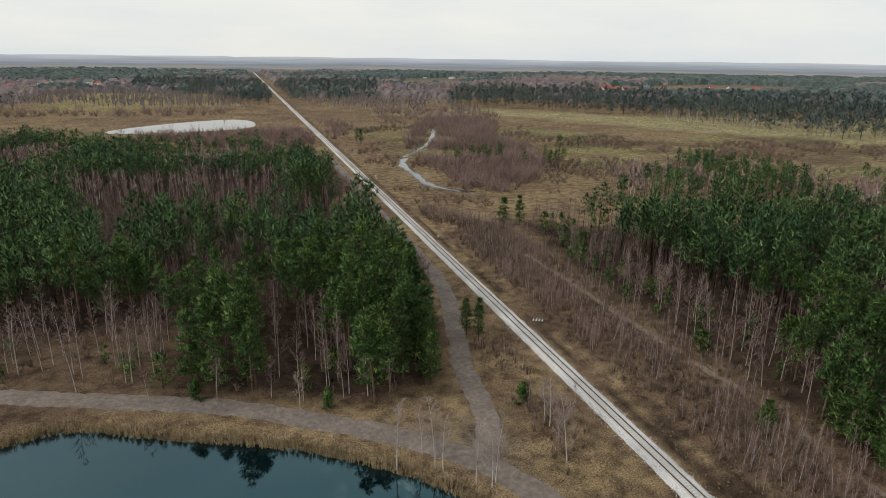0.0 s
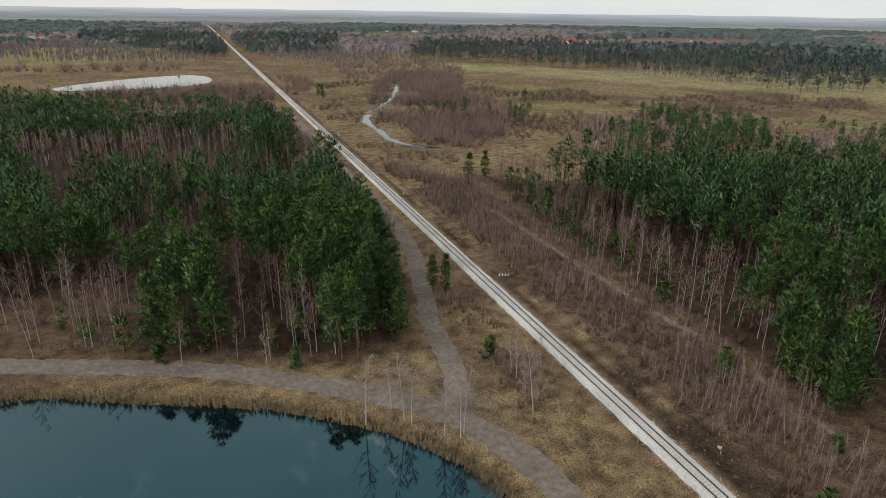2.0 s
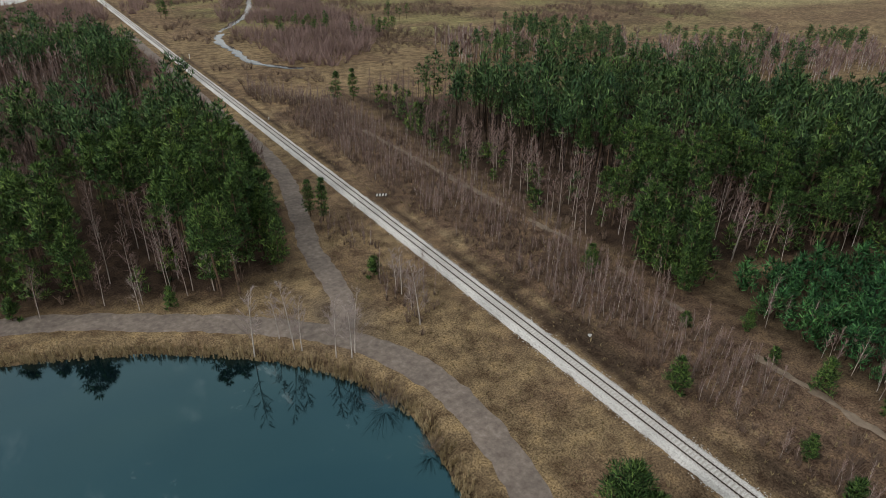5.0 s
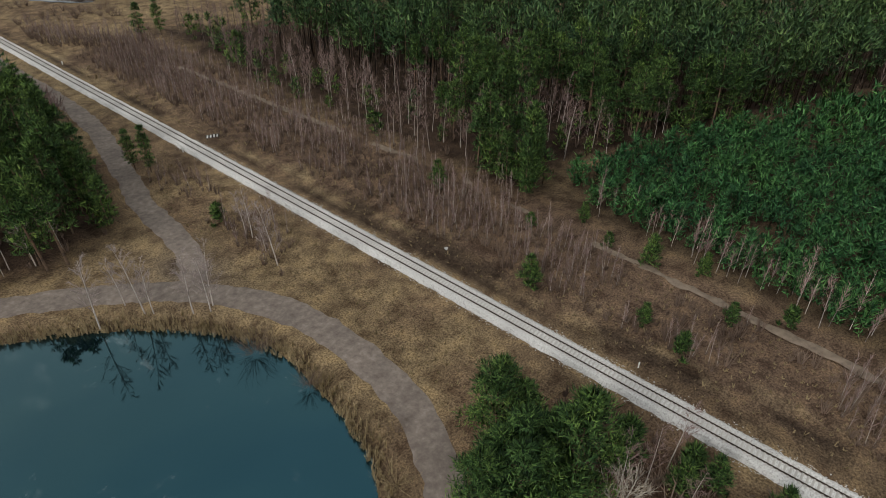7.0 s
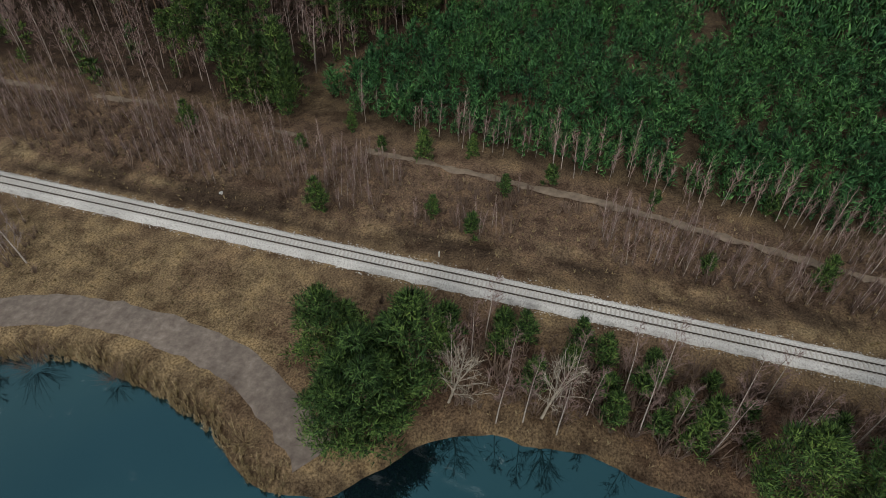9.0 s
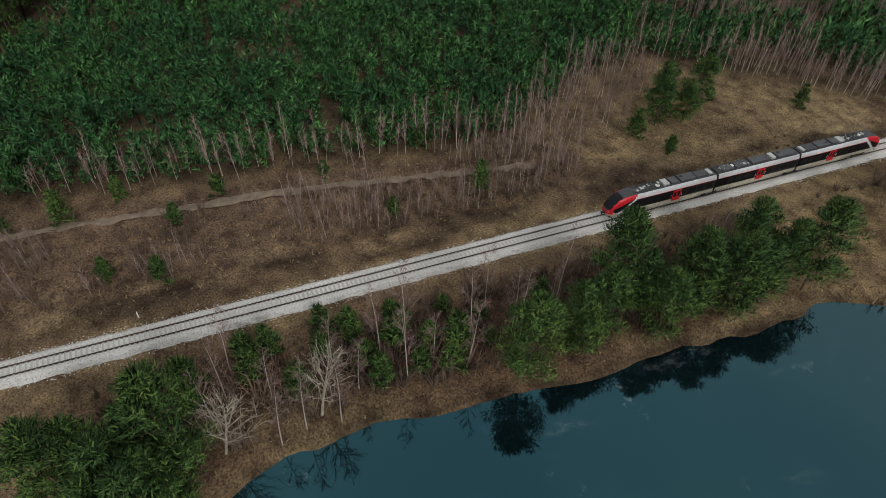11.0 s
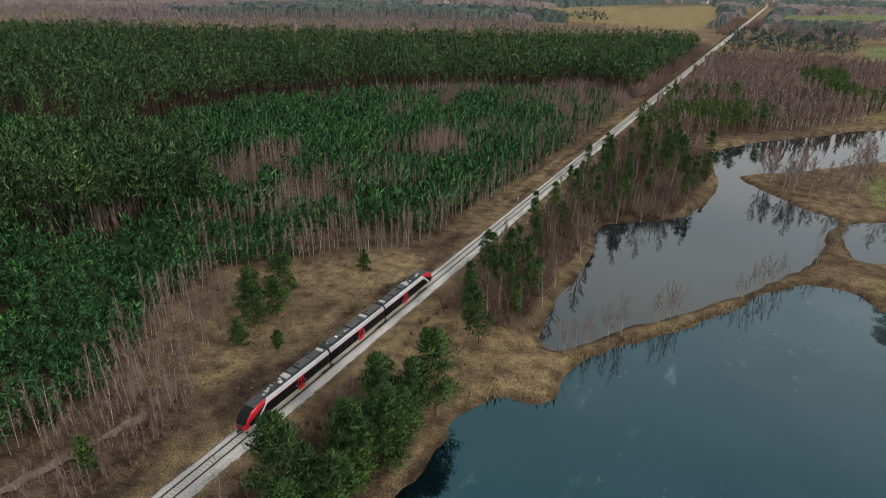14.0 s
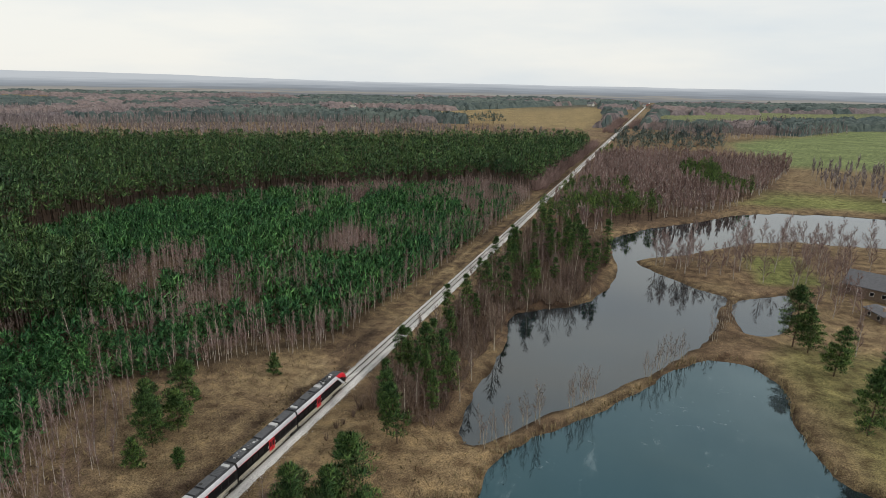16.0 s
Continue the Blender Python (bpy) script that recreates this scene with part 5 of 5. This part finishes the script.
def shell(y0, y1, nose):
    """The body of a carriage from y0 to y1, with a raked nose at y1 or none."""
    length = y1 - y0
    cuts = [0, length] if not nose else [0, length * 0.35, length - 6.0] + list(np.linspace(length - 5.2, length, 40))
    verts, spots = [], []
    for s in cuts:
        u = length - s if nose else 99
        top = np.interp(u, [0, 0.25, 0.8, 1.6, 2.6, 3.6, 5], [1.25, 1.75, 2.55, 3.2, 3.55, 3.68, 3.71])
        wide = 1.41 * np.interp(u, [0, 0.15, 0.5, 1.2, 2.4, 3.6, 5], [0.50, 0.68, 0.80, 0.91, 0.975, 0.998, 1.0])
        low = np.interp(u, [0, 0.6, 1.6], [0.48, 0.36, 0.32])
        for x, z in RING:
            zz = low + (z - 0.32) * (top - low) / 3.39
            verts.append((x * wide, y0 + s, zz))
            spots.append((x * wide, u, zz, z))
    k = len(RING)
    faces, paints = [], []
    for a in range(len(cuts) - 1):
        for b in range(k):
            q = (a * k + b, a * k + (b + 1) % k, (a + 1) * k + (b + 1) % k, (a + 1) * k + b)
            faces.append(q)
            paints.append(livery(*np.mean([spots[v] for v in q], 0)))
    for ring, flip in ((0, False), (len(cuts) - 1, True)):
        c = len(verts)
        verts.append((0, y0 + cuts[ring], 1.2 if flip and nose else 2.0))
        for b in range(k):
            q = (ring * k + b, ring * k + (b + 1) % k, c)
            faces.append(q if flip else q[::-1])
            paints.append(2 if nose and flip else 1)
    me = bpy.data.meshes.new("carriage")
    me.from_pydata(verts, [], faces)
    for m in PAINTS:
        me.materials.append(m)
    me.polygons.foreach_set("material_index", paints)
    me.polygons.foreach_set("use_smooth", [True] * len(faces))
    me.update()
    return me


def slatted(bm, y, z, w, l, h, slats):
    box(bm, 0, y, z + h / 2, w, l, h, 0.03)
    for k in range(slats):
        box(bm, 0, y - l / 2 + (k + 0.5) * l / slats, z + h + 0.02, w * 0.86, l / slats * 0.45, 0.05)
    return bm


def fit_out(car, y0, y1, door_y, units):
    """Doors, windows, roof gear and skirts of a carriage."""
    for side in (-1, 1):
        x = side * 1.415
        door = part("door", box(bmesh.new(), x, door_y, 1.72, 0.06, 1.55, 2.1, 0.02), RED, car, "red double door")
        for k in (-0.36, 0.36):
            part("door_window", box(bmesh.new(), side * 1.448, door_y + k, 2.0, 0.03, 0.42, 1.05, 0.01), GLASS, door)
        part("door_seam", box(bmesh.new(), side * 1.446, door_y, 1.72, 0.02, 0.05, 2.05), STEEL, door)
        for k in (-1.05, 1.05):
            part("lettering_bar", box(bmesh.new(), side * 1.415, door_y + k, 1.75, 0.012, 0.08, 0.5), WHITE, car)
        y = y0 + 1.1
        while y < y1 - 1.2:
            if abs(y - door_y) > 1.75:
                part("window", box(bmesh.new(), side * 1.402, y, 2.05, 0.025, 1.35, 0.95, 0.01), GLASS, car)
            y += 1.62
        part("skirt", box(bmesh.new(), side * 1.36, (y0 + y1) / 2, 0.42, 0.05, (y1 - y0) * 0.55, 0.36, 0.02), CREAM, car)
        part("roof_rail", box(bmesh.new(), side * 0.93, (y0 + y1) / 2, 3.66, 0.06, (y1 - y0) * 0.9, 0.2, 0.02), ROOF, car)
    for kind, y, w, l, h in units:
        if kind == "grille":
            part("roof_grille", slatted(bmesh.new(), y, 3.64, w, l, h, 6), UNIT, car, "dark slatted cooling grille")
        elif kind == "pale":
            part("roof_box", box(bmesh.new(), 0, y, 3.64 + h / 2, w, l, h, 0.05), PALE, car, "pale grey equipment box")
        elif kind == "fan":
            unit = part("roof_unit", box(bmesh.new(), 0, y, 3.64 + h / 2, w, l, h, 0.06), UNIT, car)
            part("fan_ring", rod(bmesh.new(), (0.25, y + l * 0.3, 3.64 + h), (0.25, y + l * 0.3, 3.7 + h), 0.28, 14), STEEL, unit)
        else:
            bm = box(bmesh.new(), 0, y, 3.64 + h / 2, w, l, h, 0.06)
            part("roof_unit", bm, UNIT, car)


def clutter(car, y0, y1, seed):
    """Small resistors, insulators and cable runs on the roof."""
    r = random.Random(seed)
    y = y0
    while y < y1:
        w, l, h = r.uniform(0.25, 0.6), r.uniform(0.3, 0.7), r.uniform(0.12, 0.32)
        part("roof_device", box(bmesh.new(), r.uniform(-0.5, 0.5), y, 3.68 + h / 2, w, l, h, 0.03), r.choice([PALE, UNIT, STEEL, WHITE, UNIT]), car)
        if r.random() < 0.6:
            part("insulator", rod(bmesh.new(), (r.uniform(-0.6, 0.6), y, 3.66), (r.uniform(-0.6, 0.6), y + 0.2, 4.0), 0.06), PALE, car)
        y += r.uniform(0.45, 0.8)
    for x in (-0.68, 0.68):
        part("cable", rod(bmesh.new(), (x, y0, 3.74), (x, y1, 3.74), 0.035), STEEL, car)


def bogie(parent, y):
    b = part("bogie", box(box(bmesh.new(), -1.0, y, -0.03, 0.18, 3.0, 0.3, 0.03), 1.0, y, -0.03, 0.18, 3.0, 0.3, 0.03), STEEL, parent, "dark steel bogie frame")
    for dy in (-1.15, 1.15):
        part("axle", rod(bmesh.new(), (-0.8, y + dy, -0.18), (0.8, y + dy, -0.18), 0.08), STEEL, b)
        for x in (-0.755, 0.755):
            part("wheel", rod(bmesh.new(), (x - 0.06, y + dy, -0.18), (x + 0.06, y + dy, -0.18), 0.42, 18), STEEL, b)


def end_car(train, turn):
    car = tagged(new("carriage", shell(9.0, 29.0, True)), "end carriage with a raked red nose and black window band")
    car.parent = train
    car.matrix_basis = pose(0, 0, 0.35, 0, 0, turn)
    fit_out(car, 9.2, 24.3, 16.6, [("pale", 9.9, 1.3, 0.7, 0.30), ("grille", 11.6, 1.45, 2.3, 0.26), ("fan", 14.4, 1.6, 2.9, 0.36), ("unit", 17.0, 1.5, 1.4, 0.34), ("pale", 18.6, 1.45, 1.1, 0.36)])
    clutter(car, 19.6, 24.6, 4 if turn else 9)
    for k, (a, b) in enumerate((((-0.5, 20.6, 3.72), (0.0, 22.2, 4.05)), ((0.5, 20.6, 3.72), (0.0, 22.2, 4.05)), ((0.0, 22.2, 4.05), (0.0, 20.4, 4.22)))):
        part("pantograph_arm", rod(bmesh.new(), a, b, 0.035), STEEL, car)
    part("pantograph_head", rod(bmesh.new(), (-0.8, 20.4, 4.24), (0.8, 20.4, 4.24), 0.04), STEEL, car)
    for side in (-1, 1):
        part("headlight", rod(bmesh.new(), (side * 0.72, 28.55, 1.18), (side * 0.74, 28.92, 1.14), 0.13, 12), LENS, car, "round clear headlight")
        part("wiper", rod(bmesh.new(), (side * 0.2, 28.25, 2.25), (side * 0.5, 27.6, 2.95), 0.02), STEEL, car)
    part("coupler", box(box(bmesh.new(), 0, 29.15, 0.62, 0.3, 0.6, 0.28, 0.03), 0, 29.5, 0.62, 0.42, 0.14, 0.42, 0.03), STEEL, car, "dark steel coupler")
    part("plough", box(bmesh.new(), 0, 28.5, 0.22, 2.0, 0.18, 0.4, 0.03), STEEL, car)
    bogie(car, 24.6)
    return car


train = thing("train", "silver, black and red three-car electric train on the rails", "train", pose(0, -80, RAIL_TOP + 0.27))
end_car(train, 0)
end_car(train, 180)
middle = tagged(new("carriage", shell(-8.6, 8.6, False)), "middle carriage with black window band and silver roof edge")
middle.parent = train
middle.matrix_basis = pose(0, 0, 0.35)
fit_out(middle, -8.4, 8.4, -0.6, [("fan", -6.0, 1.6, 3.8, 0.36), ("pale", -3.2, 1.5, 0.9, 0.40), ("unit", -0.4, 1.55, 3.6, 0.36), ("grille", 3.4, 1.5, 2.6, 0.28), ("unit", 6.4, 1.5, 2.2, 0.26)])
clutter(middle, 2.2, 8.0, 12)
for y in (-8.8, 8.8):
    bellows = bmesh.new()
    for k in range(5):
        box(bellows, 0, y - 0.2 + k * 0.1, 2.3, 2.35 + 0.12 * (k % 2), 0.1, 3.2)
    part("gangway_bellows", bellows, RUBBER, train, "black rubber gangway")
    bogie(train, y)


# ---- line-side signs ----
def marker(x, y, label, tall=1.0):
    t = thing("marker_post", label, "marker post", pose(x, y, float(rise(x, y))), "white marker posts along the line")
    part("post", box(bmesh.new(), 0, 0, tall / 2 - 0.1, 0.16, 0.16, tall + 0.2, 0.03), WHITE, t)
    part("plate", box(bmesh.new(), 0, 0, tall + 0.12, 0.34, 0.12, 0.40, 0.03), WHITE, t)
    return t


marker(4.0, 18.2, "white kilometre post beside the pale stone bed", 0.7)
marker(-2.9, 126, "white marker post at the foot of the bank", 0.9)
marker(5.3, 322, "tall white signal board beside the line", 2.2)
marker(3.5, -173, "white kilometre post by the distant rails", 1.0)
marker(4.2, 207, "small white post beside the rails", 0.6)
board = thing("warning_board", "low striped black and white warning board on two posts", "railway sign", pose(5.3, 127, 0, 0, 0, -25))
for x in (-1.2, 1.2):
    part("post", box(bmesh.new(), x, 0, 0.45, 0.1, 0.1, 1.0, 0.01), STEEL, board)
back = part("panel", box(bmesh.new(), 0, -0.08, 1.0, 3.0, 0.06, 0.75, 0.01), STEEL, board, "black board with slanted white stripes")
for k in range(4):
    bm = box(bmesh.new(), 0, 0, 0, 0.36, 0.03, 0.72)
    bmesh.ops.transform(bm, matrix=Matrix.Shear("XY", 4, (0.0, 0.0)) @ pose(-1.1 + k * 0.74, -0.125, 1.0, 0, 18, 0), verts=bm.verts)
    part("stripe", bm, WHITE, back, "white stripe")
lit = thing("litter_sack", "pale discarded sack lying on dry grass", "litter", pose(8, 57, 0.05, 0, 0, 30))
sack = bmesh.new()
bmesh.ops.create_icosphere(sack, subdivisions=2, radius=0.45, matrix=Matrix.Diagonal((1.2, 0.8, 0.55, 1)))
for v in sack.verts:
    v.co += noise.noise_vector(v.co * 3) * 0.12
part("sack", sack, PALE, lit)


# ---- houses ----
def house(label, w, l, h, pitch, wall, roof, m, group=""):
    t = thing("house", label, "house", m, group)
    part("wall", box(bmesh.new(), 0, 0, h / 2 - 0.3, w, l, h + 0.6), wall, t)
    bm = bmesh.new()
    e, a = w / 2 + 0.5, l / 2 + 0.5
    ring_pts = [(-e, h - 0.15), (0, h + pitch), (e, h - 0.15), (e, h - 0.4), (0, h + pitch - 0.3), (-e, h - 0.4)]
    front, backv = [bm.verts.new((x, -a, z)) for x, z in ring_pts], [bm.verts.new((x, a, z)) for x, z in ring_pts]
    bm.faces.new(front)
    bm.faces.new(backv[::-1])
    for k in range(6):
        bm.faces.new((front[k], backv[k], backv[(k + 1) % 6], front[(k + 1) % 6]))
    gable = part("roof", bm, roof, t)
    part("chimney", box(bmesh.new(), w * 0.2, l * 0.15, h + pitch, 0.6, 0.6, 1.4, 0.03), BRICK, gable)
    for s in (-1, 1):
        gv = bmesh.new()
        gv.faces.new([gv.verts.new(p) for p in ((-w / 2, s * (l / 2 - 0.02), h - 0.05), (w / 2, s * (l / 2 - 0.02), h - 0.05), (0, s * (l / 2 - 0.02), h + pitch - 0.35))])
        part("gable", gv, wall, t)
        for k in range(max(2, int(l / 3))):
            y = -l / 2 + (k + 0.5) * l / max(2, int(l / 3))
            win = part("window", box(bmesh.new(), s * w / 2, y, h * 0.5, 0.1, 1.3, 1.4, 0.02), WHITE, t)
            part("pane", box(bmesh.new(), s * (w / 2 + 0.04), y, h * 0.5, 0.06, 1.1, 1.2), GLASS, win)
    return t


def place(x, y, turn=0.0, size=1.0):
    return pose(x, y, float(rise(x, y)), 0, 0, turn) @ Matrix.Diagonal((size, size, size, 1))


house("grey-roofed timber barn behind leafless birches", 12, 20, 4, 3.5, TIMBER, SLATE, place(-133, -226, 60))
house("small shed with a flat grey roof", 6, 8, 2.6, 0.8, TIMBER, SLATE, place(-127, -203, 20))
house("white house with a grey roof on a green lawn", 9, 14, 3.4, 3, PLASTER, SLATE, place(-196, -432, 70))
first_houses = [house("white village house with a red tiled roof", 9, 12, 5, 3.5, PLASTER, TILE, place(-360, 1500, 20), "houses of the distant villages"), house("pale village house with a grey roof", 9, 13, 5, 3.5, PLASTER, SLATE, place(-405, 1480, 70), "houses of the distant villages"),
                house("brown village house with a red roof", 8, 10, 4, 3.5, BRICK, TILE, place(-380, 1530, 50), "houses of the distant villages")]
big = house("large white building alone on the far fields", 22, 34, 9, 6, PLASTER, SLATE, place(354, 1990, 60))
r4 = random.Random(8)
for cx0, cy0, sx0, sy0, count in ((-390, 1510, 70, 90, 16), (700, 1120, 110, 60, 14), (850, 1050, 60, 40, 6), (215, 1330, 50, 50, 5), (495, -1000, 70, 150, 20), (745, -800, 60, 70, 8), (-550, 1750, 120, 150, 8), (250, -2100, 260, 90, 14), (1000, 1080, 60, 50, 4)):
    for _ in range(count):
        copy_thing(r4.choice(first_houses), Matrix.Identity(4)).matrix_basis = place(cx0 + r4.gauss(0, sx0), cy0 + r4.gauss(0, sy0), r4.choice([20, 65, 110]), r4.uniform(0.9, 1.5))
for _ in range(26):
    a, d = r4.uniform(-0.45, 0.5), r4.uniform(1900, 2450)
    copy_thing(big, Matrix.Identity(4)).matrix_basis = place(-60 + math.sin(a - 0.1) * d, math.cos(a - 0.1) * d, r4.uniform(0, 90), r4.uniform(0.3, 0.6))
